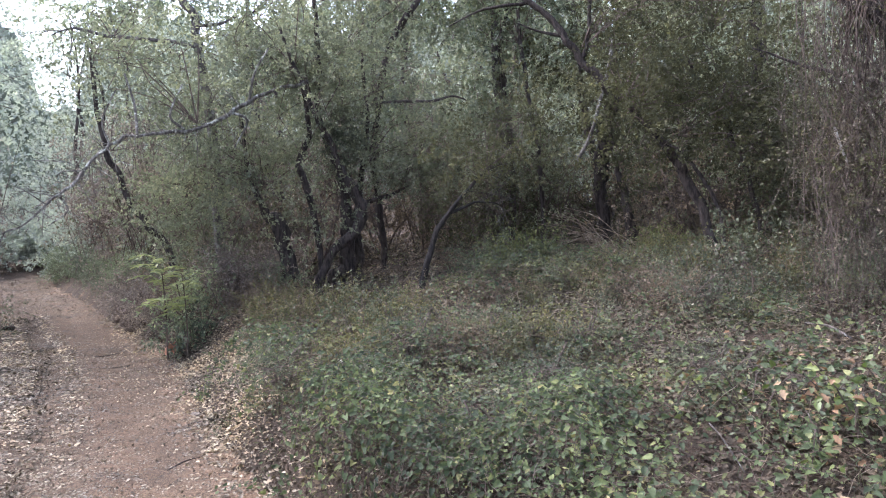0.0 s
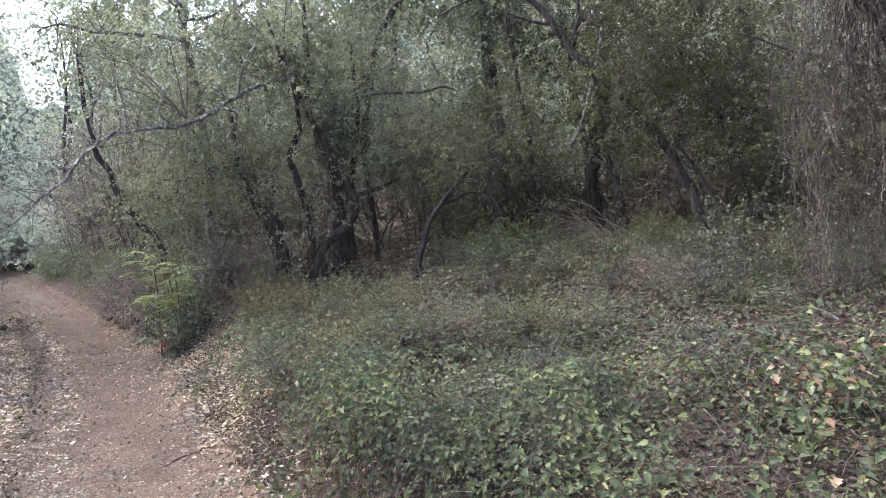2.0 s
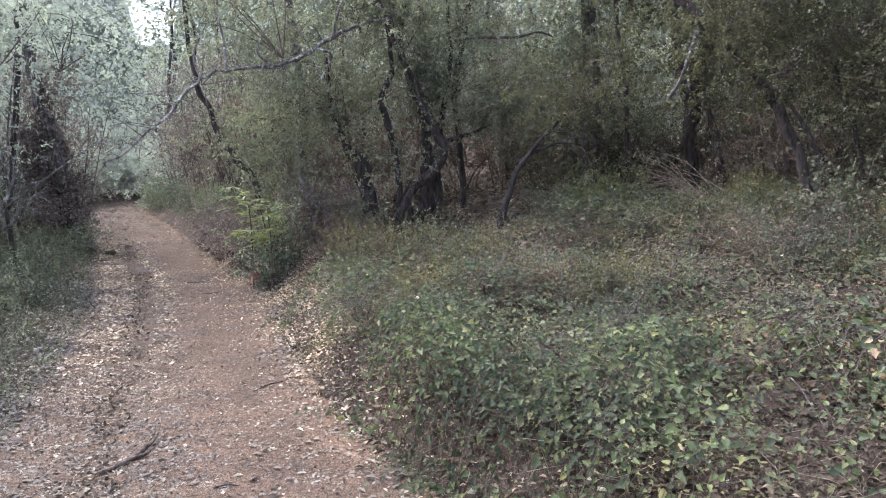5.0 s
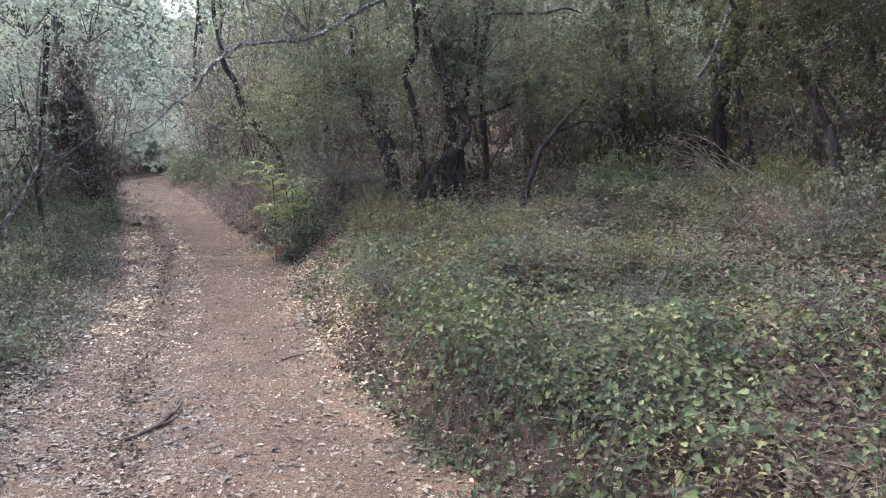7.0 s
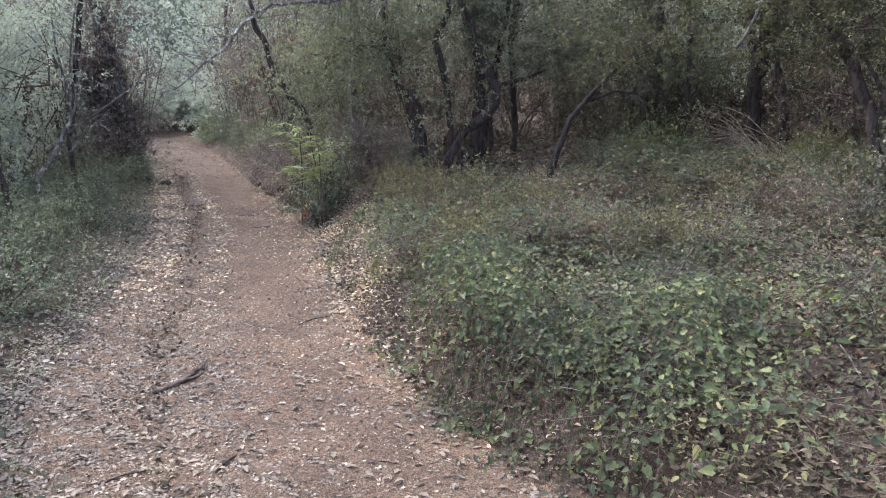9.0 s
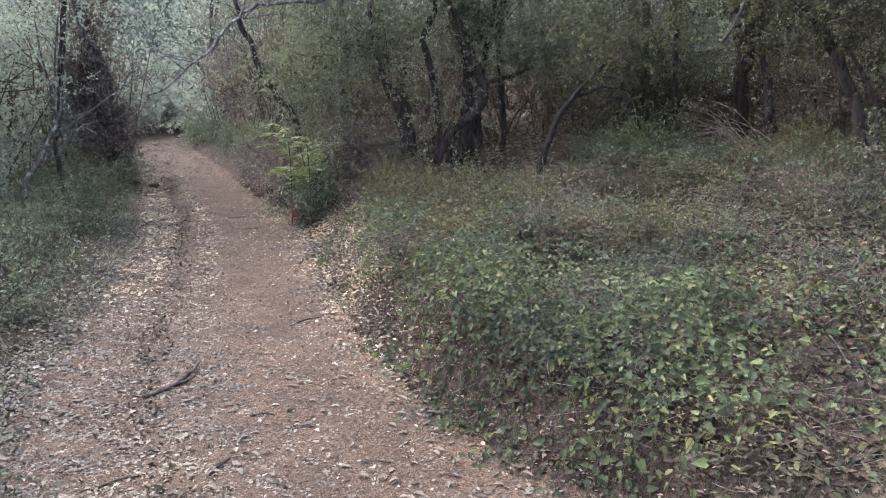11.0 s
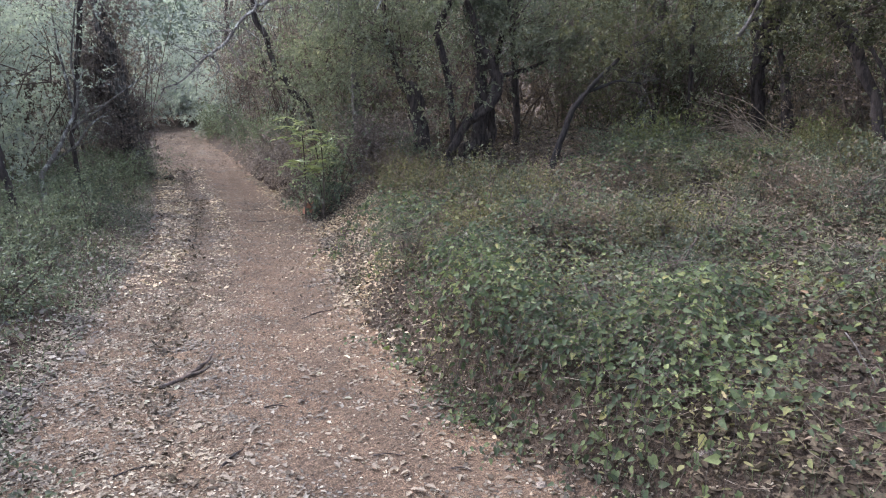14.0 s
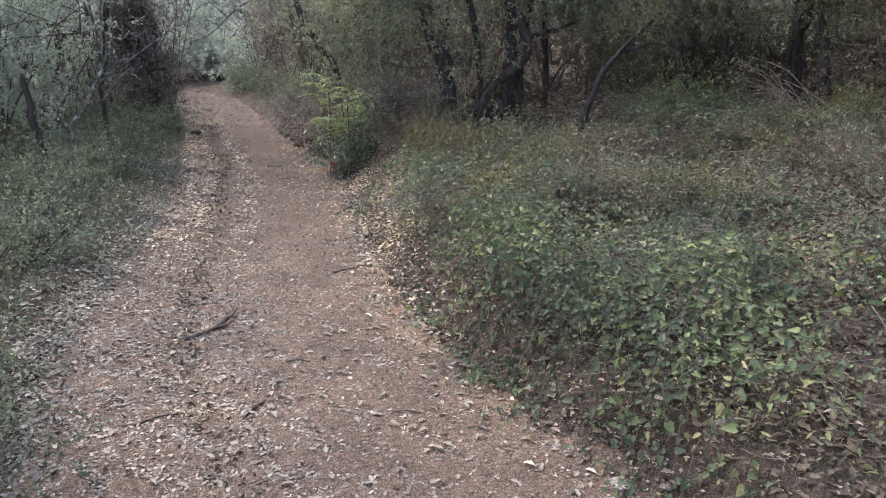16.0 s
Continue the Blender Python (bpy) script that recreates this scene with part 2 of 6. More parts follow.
track_soil = soil_material("track_soil", (0.06213, 0.0436, 0.03069), (0.08844, 0.06175, 0.04266), (0.1111, 0.07495, 0.04839), (0.2166, 0.1815, 0.1359), 0.025, (0.15, 0.098, 0.064))
wood_soil = soil_material("wood_soil", (0.0343, 0.0248, 0.0187), (0.0587, 0.0424, 0.0311), (0.0926, 0.0646, 0.0456), (0.117, 0.0986, 0.0805), 0.03)
stone_grey = soil_material("stone", (0.111, 0.0892, 0.0731), (0.153, 0.128, 0.107), (0.196, 0.166, 0.142), (0.221, 0.196, 0.172), 0.01)


# ---- mesh helpers ----
def raw_mesh(name, verts, loops, totals, smooth=False):
    me = bpy.data.meshes.new(name)
    me.vertices.add(len(verts))
    me.vertices.foreach_set("co", np.asarray(verts, np.float32).ravel())
    me.loops.add(len(loops))
    me.loops.foreach_set("vertex_index", np.asarray(loops, np.int32))
    me.polygons.add(len(totals))
    totals = np.asarray(totals, np.int32)
    me.polygons.foreach_set("loop_start", np.concatenate([[0], np.cumsum(totals)[:-1]]).astype(np.int32))
    me.polygons.foreach_set("loop_total", totals)
    if smooth:
        me.polygons.foreach_set("use_smooth", np.ones(len(totals), bool))
    me.update(calc_edges=True)
    me.validate()
    return me


def part(name, me, material, parent=None, label=""):
    ob = new(name, me)
    me.materials.append(material)
    if parent is not None:
        ob.parent = parent
        ob.matrix_parent_inverse = parent.matrix_world.inverted() if parent.type != "EMPTY" else Matrix.Translation(-parent.location)
    return tagged(ob, label)


def thing(name, at, label, category, group="", kind=""):
    ob = new(name)
    ob.location = at
    return tagged(ob, label, category, group, kind)


def unit(v):
    return v / np.maximum(np.linalg.norm(v, axis=-1, keepdims=True), 1e-9)


LEAVES = {
    # outline of half a blade: (along, across); the blade folds along its midrib
    "small": [(0.0, 0.0), (0.5, 0.5), (1.0, 0.0)],
    "oval": [(0.0, 0.0), (0.28, 0.44), (0.68, 0.4), (1.0, 0.0)],
    "heart": [(0.1, 0.0), (-0.04, 0.26), (0.2, 0.5), (0.6, 0.32), (1.0, 0.0)],
    "lobed": [(0.0, 0.03), (0.26, 0.36), (0.38, 0.22), (0.56, 0.48), (0.7, 0.25), (1.0, 0.0)],
}


def leaves(name, base, way, face, length, width, style="small", curl=0.12, fold=0.18):
    """Many leaf blades in one mesh: each starts at base, runs along way, faces face."""
    half = np.array(LEAVES[style])
    n, k = len(base), len(half)
    way = unit(way)
    side = unit(np.cross(way, face))
    up = np.cross(side, way)
    length = np.broadcast_to(length, n)[:, None]
    width = np.broadcast_to(width, n)[:, None]
    bend = (rng.random((n, 1)) * 1.6 - 0.5) * curl
    v = []
    for s in (1, -1):
        for a, c in half:
            v.append(base + way * (a * length) + side * (s * c * width) + up * (fold * c * width * 2 + bend * length * (0.25 - (a - 0.5) ** 2) * 2))
    verts = np.stack(v, 1).reshape(-1, 3)
    # both halves share base and tip
    right = [0] + list(range(1, k))
    left = [0, k - 1] + [k + i for i in range(k - 2, 0, -1)]
    tpl = np.array(right + left)
    loops = (tpl[None] + (np.arange(n) * 2 * k)[:, None]).ravel()
    totals = np.tile([len(right), len(left)], n)
    used = np.ones((n, 2 * k), bool)
    used[:, k] = used[:, 2 * k - 1] = False
    index = np.cumsum(used.ravel()) - 1
    return raw_mesh(name, verts[used.ravel()], index[loops], totals)


def grass_blades(name, base, way, face, length, width):
    """Narrow blades that bend over: two joints and a tip each."""
    n = len(base)
    way = unit(way)
    side = unit(np.cross(way, face))
    lean = unit(np.cross(side, way)) * (0.1 + 0.35 * rng.random((n, 1)))
    length = np.broadcast_to(length, n)[:, None]
    w = np.broadcast_to(width, n)[:, None] / 2
    a, b, c = base, base + (way * 0.5 + lean * 0.15) * length, base + (way * 0.92 + lean * 0.75) * length
    verts = np.stack([a - side * w, a + side * w, b - side * w * 0.8, b + side * w * 0.8, c], 1).reshape(-1, 3)
    tpl = np.array([0, 1, 3, 2, 2, 3, 4])
    return raw_mesh(name, verts, (tpl[None] + (np.arange(n) * 5)[:, None]).ravel(), np.tile([4, 3], n))


def spline(points, steps):
    p = np.array(points, float)
    q = np.vstack([2 * p[0] - p[1], p, 2 * p[-1] - p[-2]])
    out = []
    for i in range(len(p) - 1):
        a, b, c, d = q[i:i + 4]
        for s in np.linspace(0, 1, steps, endpoint=False):
            out.append(0.5 * (2 * b + (c - a) * s + (2 * a - 5 * b + 4 * c - d) * s ** 2 + (3 * b - a - 3 * c + d) * s ** 3))
    out.append(p[-1])
    return np.array(out)


def tubes(name, paths, sides=6, steps=4, rough=0.0, seed=0, slim=1.0, gnarl=0.0):
    """Tapered tubes (x, y, z, radius) joined into one mesh."""
    r = np.random.default_rng(seed)
    V, loops, totals, base = [], [], [], 0
    ang = np.linspace(0, 2 * np.pi, sides, endpoint=False)
    for path in paths:
        s = spline(path, steps) if steps > 1 else np.array(path, float)
        pts, rad = s[:, :3], np.maximum(s[:, 3] * slim, 0.0012)
        if gnarl:
            shake = r.normal(size=pts.shape) * rad[:, None] * gnarl
            shake[1:-1] = (shake[:-2] + 2 * shake[1:-1] + shake[2:]) / 3
            pts = pts + shake
        tan = unit(np.gradient(pts, axis=0))
        ref = np.array([0.31, 0.87, 0.12])
        u = unit(np.cross(tan, ref))
        w = np.cross(tan, u)
        k = len(pts)
        wob = 1 + rough * (r.random((k, sides)) - 0.5) + rough * 0.8 * np.sin(ang * 2 + r.random() * 6 + np.linspace(0, 5, k)[:, None])
        ring = pts[:, None] + (np.cos(ang)[None, :, None] * u[:, None] + np.sin(ang)[None, :, None] * w[:, None]) * (rad[:, None] * wob)[..., None]
        V.append(ring.reshape(-1, 3))
        i = np.arange(k - 1)[:, None] * sides
        j = np.arange(sides)[None]
        nx = (j + 1) % sides
        quad = np.stack([i + j, i + nx, i + sides + nx, i + sides + j], -1).reshape(-1, 4) + base
        loops.append(quad.ravel())
        totals.append(np.full(len(quad), 4))
        loops.append(np.arange(sides) + base + (k - 1) * sides)
        totals.append([sides])
        base += k * sides
    return raw_mesh(name, np.vstack(V), np.concatenate(loops), np.concatenate(totals), smooth=sides > 4)


# ---- the lie of the land ----
EDGE_Y = np.array([-60, -12, -4, 0, 1.5, 2.4, 3.2, 3.9, 4.8, 6.0, 7.9, 9.4, 11.6, 15.0, 17.2, 20.0, 22.0, 24.0, 26.0, 70.0])
EDGE_R = np.array([24, 9, 4.2, 2.3, 1.35, 0.62, 0.06, -0.28, -0.66, -1.06, -1.58, -2.17, -3.2, -4.6, -5.7, -6.8, -4.6, 1.0, 12.0, 200.0])
EDGE_L = np.array([21, 6, 1.2, -0.7, -1.35, -1.75, -2.1, -2.28, -2.5, -2.8, -3.4, -4.0, -4.95, -6.2, -7.1, -8.3, -8.6, -4.0, 4.0, 180.0])


def right_edge(y):
    return np.interp(y, EDGE_Y, EDGE_R)


def left_edge(y):
    return np.interp(y, EDGE_Y, EDGE_L)


def ripple(x, y, f, seed):
    """Smooth rolling unevenness between -1 and 1."""
    r = np.random.default_rng(seed)
    z = 0
    for _ in range(7):
        a, ph, s = r.random() * 2 * np.pi, r.random() * 6.28, f * (0.6 + r.random())
        z = z + np.sin((x * np.cos(a) + y * np.sin(a)) * s + ph)
    return z / 3.5


def smooth(a, b, x):
    t = np.clip((x - a) / (b - a), 0, 1)
    return t * t * (3 - 2 * t)


def lie(x, y):
    """Height of the ground: a worn track, a cut bank on one side that rises into the wood, a low verge on the other."""
    x, y = np.asarray(x, float), np.asarray(y, float)
    wob = 0.07 * ripple(x, y, 5.0, 3)
    u = x - right_edge(y) + wob
    v = left_edge(y) - x + wob
    bank = 0.24 * smooth(0.0, 0.28 + 0.9 * np.exp(-((y - 7.5) / 1.4) ** 2), u) + 0.72 * np.tanh(np.maximum(u, 0) / 6) + 0.07 * np.maximum(u - 8, 0)
    bank = bank + 0.14 * np.exp(-((y - 10.9) / 1.8) ** 2) * smooth(-0.02, 0.12, u) * (0.7 + 0.3 * ripple(x, y, 4.0, 71))
    verge = 0.07 * smooth(0.0, 0.4, v) + 0.012 * np.maximum(v, 0) + 0.05 * np.maximum(v - 7, 0)
    inside = smooth(0.0, 0.3, -u) * smooth(0.0, 0.3, -v)
    mid = (x - left_edge(y)) / np.maximum(right_edge(y) - left_edge(y), 0.1)
    ruts = -0.035 * (np.exp(-((mid - 0.3) / 0.1) ** 2) + np.exp(-((mid - 0.72) / 0.1) ** 2)) * inside
    off = smooth(0.1, 0.8, np.maximum(u, v))
    bumps = off * (0.045 * ripple(x, y, 3.1, 5) + 0.02 * ripple(x, y, 8.5, 6)) + 0.006 * ripple(x, y, 11, 8)
    return np.clip(bank, 0, 3.2) + np.clip(verge, 0, 2) + ruts + bumps


def axis(a, b, near_a, near_b, step, grow=1.13):
    mid = list(np.arange(near_a, near_b, step))
    lo, hi, s = [], [], step
    while (lo[-1] if lo else near_a) > a:
        s *= grow
        lo.append((lo[-1] if lo else near_a) - s)
    s = step
    while (hi[-1] if hi else near_b) < b:
        s *= grow
        hi.append((hi[-1] if hi else mid[-1]) + s)
    return np.array(lo[::-1] + mid + hi)


def grid_mesh(name, X, Y, Z):
    ny, nx = X.shape
    i = (np.arange(ny - 1)[:, None] * nx + np.arange(nx - 1)[None]).ravel()
    quad = np.stack([i, i + 1, i + nx + 1, i + nx], -1)
    return raw_mesh(name, np.stack([X, Y, Z], -1).reshape(-1, 3), quad.ravel(), np.full(len(quad), 4), True)


gx, gy = np.meshgrid(axis(-400, 400, -6, 7, 0.085), axis(-400, 400, 1.2, 12, 0.085))
under = smooth(0.0, 0.25, right_edge(gy) - gx) * smooth(0.0, 0.25, gx - left_edge(gy))
ground = part("ground", grid_mesh("ground", gx, gy, lie(gx, gy) - 0.06 * under), wood_soil)
tagged(ground, "brown woodland soil under leaf litter", "ground", kind="structure")
ty = np.concatenate([np.arange(-14, 1.2, 0.3), np.arange(1.2, 12, 0.05), np.arange(12, 25, 0.25)])
tx, ty = np.meshgrid(np.linspace(-0.12, 1.1, 62), ty)
px = left_edge(ty) + tx * (right_edge(ty) - left_edge(ty))
rim = smooth(0.0, 0.1, tx + 0.1) * smooth(0.0, 0.08, 1.08 - tx)
tz = lie(px, ty) + 0.012 * rim - 0.05 * (1 - rim) + 0.004 * ripple(px, ty, 30, 12)
track = part("track", grid_mesh("track", px, ty, tz), track_soil)
clay = track.data.attributes.new("clay", "FLOAT", "POINT")
clay_mid = 0.4 * smooth(0.42, 0.56, tx) * (1 - smooth(0.66, 0.8, tx))
clay_edge = smooth(0.78, 0.97, tx) * (1 - 0.6 * smooth(1.0, 1.07, tx))
clay.data.foreach_set("value", (0.12 + np.maximum(clay_mid, clay_edge) * 0.88 * smooth(1.8, 3.4, ty)).astype(np.float32).ravel())
tagged(track, "reddish brown dirt forest track strewn with dry leaves", "dirt track", kind="structure")


# ---- trees ----
def rooted(path):
    """Lead the foot of a stem into the ground, flaring a little."""
    x, y, z, r = path[0]
    g = float(lie(x, y))
    x1, y1, z1, r1 = path[1]
    foot = [(x, y, g - 0.12, r * 1.2), (x, y, g + 0.06, r * 1.04)]
    return foot + ([path[0]] if z > g + 0.15 else []) + [p for p in path[1:] if p[2] > g + 0.2]


def in_ball(n, r):
    v = unit(r.normal(size=(n, 3)))
    return v * (r.random((n, 1)) ** 0.45)


def crown(tree, masses, leaf=0.042, mat=None, per=13, sprigs=26, spread=0.26, seed=0, style="small", droop=0.25, label="", bough_mat=None, name="crown"):
    """Foliage masses (centre, radii, clumps, attach point): boughs run from the attach point to clumps, each a tuft of leafy sprigs."""
    r = np.random.default_rng(seed)
    base, way, face, size, boughs = [], [], [], [], []
    for centre, radii, clumps, attach in masses:
        centre, radii = np.array(centre, float), np.array(radii, float)
        tips = centre + in_ball(clumps, r) * radii
        attach = np.array(attach, float)
        for k, t in enumerate(tips):
            if k % 2 == 0:
                m = attach + (t - attach) * 0.5 + r.normal(size=3) * 0.12 + np.array([0, 0, 0.15])
                m2 = attach + (t - attach) * 0.8 + r.normal(size=3) * 0.08
                boughs.append([(*attach, 0.01), (*m, 0.007), (*m2, 0.005), (*t, 0.0025)])
            else:
                o = tips[k - 1]
                m = (o + t) / 2 + r.normal(size=3) * 0.06
                boughs.append([(*o, 0.005), (*m, 0.004), (*t, 0.0025)])
            start = t + r.normal(size=(sprigs, 3)) * spread * np.array([1, 1, 0.75])
            d = unit(r.normal(size=(sprigs, 3)) + (start - centre) / radii * 0.6 - np.array([0, 0, droop]))
            ln = 0.12 + 0.16 * r.random(sprigs)
            s = np.repeat(np.arange(sprigs), per)
            pos = r.random(sprigs * per)
            base.append(start[s] + d[s] * (pos * ln[s])[:, None] + r.normal(size=(sprigs * per, 3)) * 0.006)
            w = unit(d[s] * 0.7 + r.normal(size=(sprigs * per, 3)) * 0.75)
            way.append(w)
            face.append(unit(r.normal(size=w.shape) * 0.75 + np.array([0, 0, 1.0])))
            size.append(leaf * (0.6 + 0.7 * r.random(sprigs * per)))
    base, way, face, size = (np.concatenate(a) for a in (base, way, face, size))
    part(name, leaves(name, base, way, face, size, size * 0.52, style), mat or oak_green, tree, label)
    tagged(part("branchwork", tubes("branchwork", boughs, 3, 2, seed=seed), bough_mat or twig_bark, tree), kind="stuff")


def woody(name, label, trunks, limbs=(), bark=None, seed=0, sides=10, category="tree", limb_bark=None, girth=0.9):
    foot = trunks[0][0]
    t = thing(name, (foot[0], foot[1], float(lie(foot[0], foot[1]))), label, category)
    for k, p in enumerate(trunks):
        part("trunk", tubes("trunk", [rooted(p)], sides, 6, 0.24, seed + k, girth, 0.3), bark or dark_bark, t)
    for k, p in enumerate(limbs):
        part("branch", tubes("branch", [p], 7, 5, 0.18, seed + 40 + k, min(girth, 0.85), 0.45), limb_bark or bark or dark_bark, t)
    return t


def twiggy(tree, path, n, mat, seed, length=0.4, thick=0.006, start=0.15):
    """Bare side twigs that fork once or twice, along a limb."""
    r = np.random.default_rng(seed)
    line = spline(path, 6)
    out = []
    for _ in range(n):
        i = int(r.integers(int(len(line) * start), len(line) - 1))
        p, along = line[i, :3], unit(line[i + 1, :3] - line[i, :3])
        d = unit(np.cross(along, r.normal(size=3)) + along * 0.6 + np.array([0, 0, 0.25]))
        ln, th = length * (0.4 + 0.9 * r.random()), thick * (0.6 + 0.6 * r.random())
        m = p + d * ln * 0.5 + r.normal(size=3) * ln * 0.08
        e = p + d * ln + r.normal(size=3) * ln * 0.12
        out.append([(*p, th), (*m, th * 0.75), (*e, th * 0.35)])
        for q in (m, (m + e) / 2):
            f = q + unit(d + r.normal(size=3) * 0.7) * ln * (0.25 + 0.3 * r.random())
            out.append([(*q, th * 0.55), (*((q + f) / 2 + r.normal(size=3) * 0.012), th * 0.42), (*f, th * 0.25)])
    tagged(part("twigwork", tubes("twigwork", out, 4, 2, 0.1, seed), mat, tree), kind="stuff")


cluster = woody("holm_oak", "dark many-stemmed holm oak with crooked trunks on the bank",
    [[(0.24, 9.20, 0.51, 0.132), (0.35, 9.19, 0.94, 0.103), (0.40, 9.19, 1.38, 0.092), (0.37, 9.30, 1.89, 0.052), (0.22, 9.45, 2.40, 0.040), (0.10, 9.55, 2.97, 0.042), (0.16, 9.55, 3.61, 0.042), (0.14, 9.50, 4.24, 0.036), (0.08, 9.50, 5.07, 0.025)],
     [(0.50, 9.39, 0.50, 0.098), (0.54, 9.38, 0.99, 0.075), (0.53, 9.45, 1.44, 0.060), (0.66, 9.6, 2.10, 0.036), (0.77, 9.7, 2.84, 0.030), (0.72, 9.7, 3.71, 0.022)],
     [(-0.03, 8.90, 0.67, 0.050), (0.19, 8.90, 1.04, 0.057), (0.56, 8.88, 1.48, 0.071), (0.52, 8.88, 1.77, 0.064), (0.33, 8.89, 2.09, 0.053), (0.25, 8.90, 2.37, 0.046), (0.11, 8.90, 2.69, 0.046), (-0.04, 8.90, 3.07, 0.043), (-0.15, 8.90, 3.34, 0.032), (-0.29, 8.90, 3.82, 0.021)],
     [(-0.29, 9.20, 0.65, 0.132), (-0.41, 9.19, 1.06, 0.096), (-0.48, 9.19, 1.43, 0.103), (-0.62, 9.18, 1.63, 0.059), (-0.79, 9.17, 2.15, 0.040), (-0.85, 9.16, 2.85, 0.029)],
     [(0.03, 9.00, 0.65, 0.050), (0.04, 9.00, 1.12, 0.043), (-0.02, 9.00, 1.55, 0.050), (-0.13, 9.00, 2.05, 0.043), (-0.16, 9.00, 2.19, 0.040), (-0.03, 9.00, 2.60, 0.032), (-0.07, 9.00, 3.16, 0.022)]],
    [[(0.57, 8.88, 1.65, 0.032), (0.93, 8.85, 1.75, 0.028), (1.18, 8.82, 1.86, 0.014)],
     [(0.66, 9.18, 2.89, 0.022), (1.02, 8.54, 2.86, 0.017), (1.43, 8.48, 2.84, 0.021), (1.70, 8.43, 2.89, 0.017), (1.87, 8.39, 2.83, 0.010)]], seed=1, girth=0.86)
low_branch = part("low_branch", tubes("low_branch", [[(0.00, 8.80, 3.12, 0.039), (-0.36, 8.59, 3.06, 0.031), (-0.67, 8.37, 2.87, 0.037), (-0.90, 8.15, 2.69, 0.039), (-1.19, 8.01, 2.54, 0.036), (-1.40, 7.88, 2.49, 0.038), (-1.72, 7.61, 2.45, 0.028), (-1.89, 7.46, 2.37, 0.028), (-2.03, 7.32, 2.24, 0.027), (-2.23, 7.16, 1.95, 0.024), (-2.34, 7.02, 1.86, 0.018), (-2.54, 6.84, 1.62, 0.012), (-2.69, 6.68, 1.54, 0.009)]], 8, 5, 0.26, 77, 0.62, 0.6), lichen_bark, cluster, "long bare lichen-grey branch arching down over the track")
twiggy(cluster, [(0.00, 8.80, 3.12, 0.039), (-0.36, 8.59, 3.06, 0.031), (-0.67, 8.37, 2.87, 0.037), (-0.90, 8.15, 2.69, 0.039), (-1.19, 8.01, 2.54, 0.036), (-1.40, 7.88, 2.49, 0.038), (-1.72, 7.61, 2.45, 0.028), (-1.89, 7.46, 2.37, 0.028), (-2.03, 7.32, 2.24, 0.027), (-2.23, 7.16, 1.95, 0.024), (-2.34, 7.02, 1.86, 0.018), (-2.54, 6.84, 1.62, 0.012), (-2.69, 6.68, 1.54, 0.009)], 60, lichen_bark, 500, 0.4, 0.006)
for k, p in enumerate([
        [(-1.72, 7.61, 2.45, 0.016), (-1.77, 7.80, 2.79, 0.013), (-1.84, 7.79, 3.10, 0.010)],
        [(-1.30, 7.94, 2.52, 0.016), (-1.44, 7.87, 2.67, 0.013), (-1.33, 8.09, 3.03, 0.010)],
        [(-0.84, 8.16, 2.72, 0.016), (-0.68, 8.17, 2.63, 0.013), (-0.84, 8.16, 2.34, 0.010)],
        [(-0.67, 8.37, 2.87, 0.017), (-0.58, 8.28, 3.17, 0.013), (-0.41, 8.29, 3.45, 0.010)],
        [(-2.31, 7.03, 1.87, 0.012), (-2.28, 7.15, 1.72, 0.009), (-2.44, 7.09, 1.59, 0.006)],
        [(-1.94, 7.45, 2.33, 0.012), (-2.02, 7.53, 2.59, 0.009), (-1.88, 7.57, 2.90, 0.006)]]):
    part("twig", tubes("twig", [p], 5, 4, 0.1, 90 + k), lichen_bark, low_branch)
crown(cluster, [((-1.15, 8.85, 2.15), (0.6, 0.6, 0.75), 20, (-0.62, 9.18, 1.9)),
                ((-1.45, 9.0, 1.6), (0.55, 0.5, 0.6), 12, (-0.79, 9.17, 2.15)),
                ((-0.55, 9.5, 3.6), (0.9, 0.7, 0.7), 26, (-0.15, 8.9, 3.34)),
                ((0.35, 9.2, 4.6), (1.4, 1.0, 0.8), 22, (0.14, 9.2, 4.24)),
                ((0.1, 9.9, 2.7), (0.8, 0.4, 0.6), 12, (-0.13, 9.0, 2.2)),
                ((-1.6, 8.2, 3.3), (0.9, 0.7, 0.6), 12, (-1.19, 8.0, 2.6)),
                ((1.4, 9.0, 2.4), (0.75, 0.6, 0.5), 18, (0.7, 9.1, 2.2)),
                ((0.9, 8.9, 3.2), (0.7, 0.6, 0.6), 12, (0.72, 9.3, 3.0)), ((0.1, 8.5, 3.0), (1.0, 0.2, 0.6), 9, (0.1, 8.9, 2.7)), ((0.1, 9.0, 1.7), (0.5, 0.25, 0.6), 6, (0.0, 9.0, 1.5)), ((-1.3, 8.7, 2.6), (0.7, 0.5, 0.8), 12, (-0.79, 9.17, 2.15))], seed=11)
crown(cluster, [((0.5, 9.22, 2.55), (0.5, 0.1, 0.6), 16, (0.4, 9.3, 2.0)), ((0.2, 9.25, 3.4), (0.7, 0.12, 0.5), 12, (0.15, 9.5, 3.2)), ((-0.6, 9.3, 2.3), (0.35, 0.12, 0.5), 7, (-0.7, 9.2, 1.9)), ((1.25, 8.75, 2.05), (0.6, 0.3, 0.3), 12, (1.1, 8.8, 1.9))], seed=17, spread=0.13)

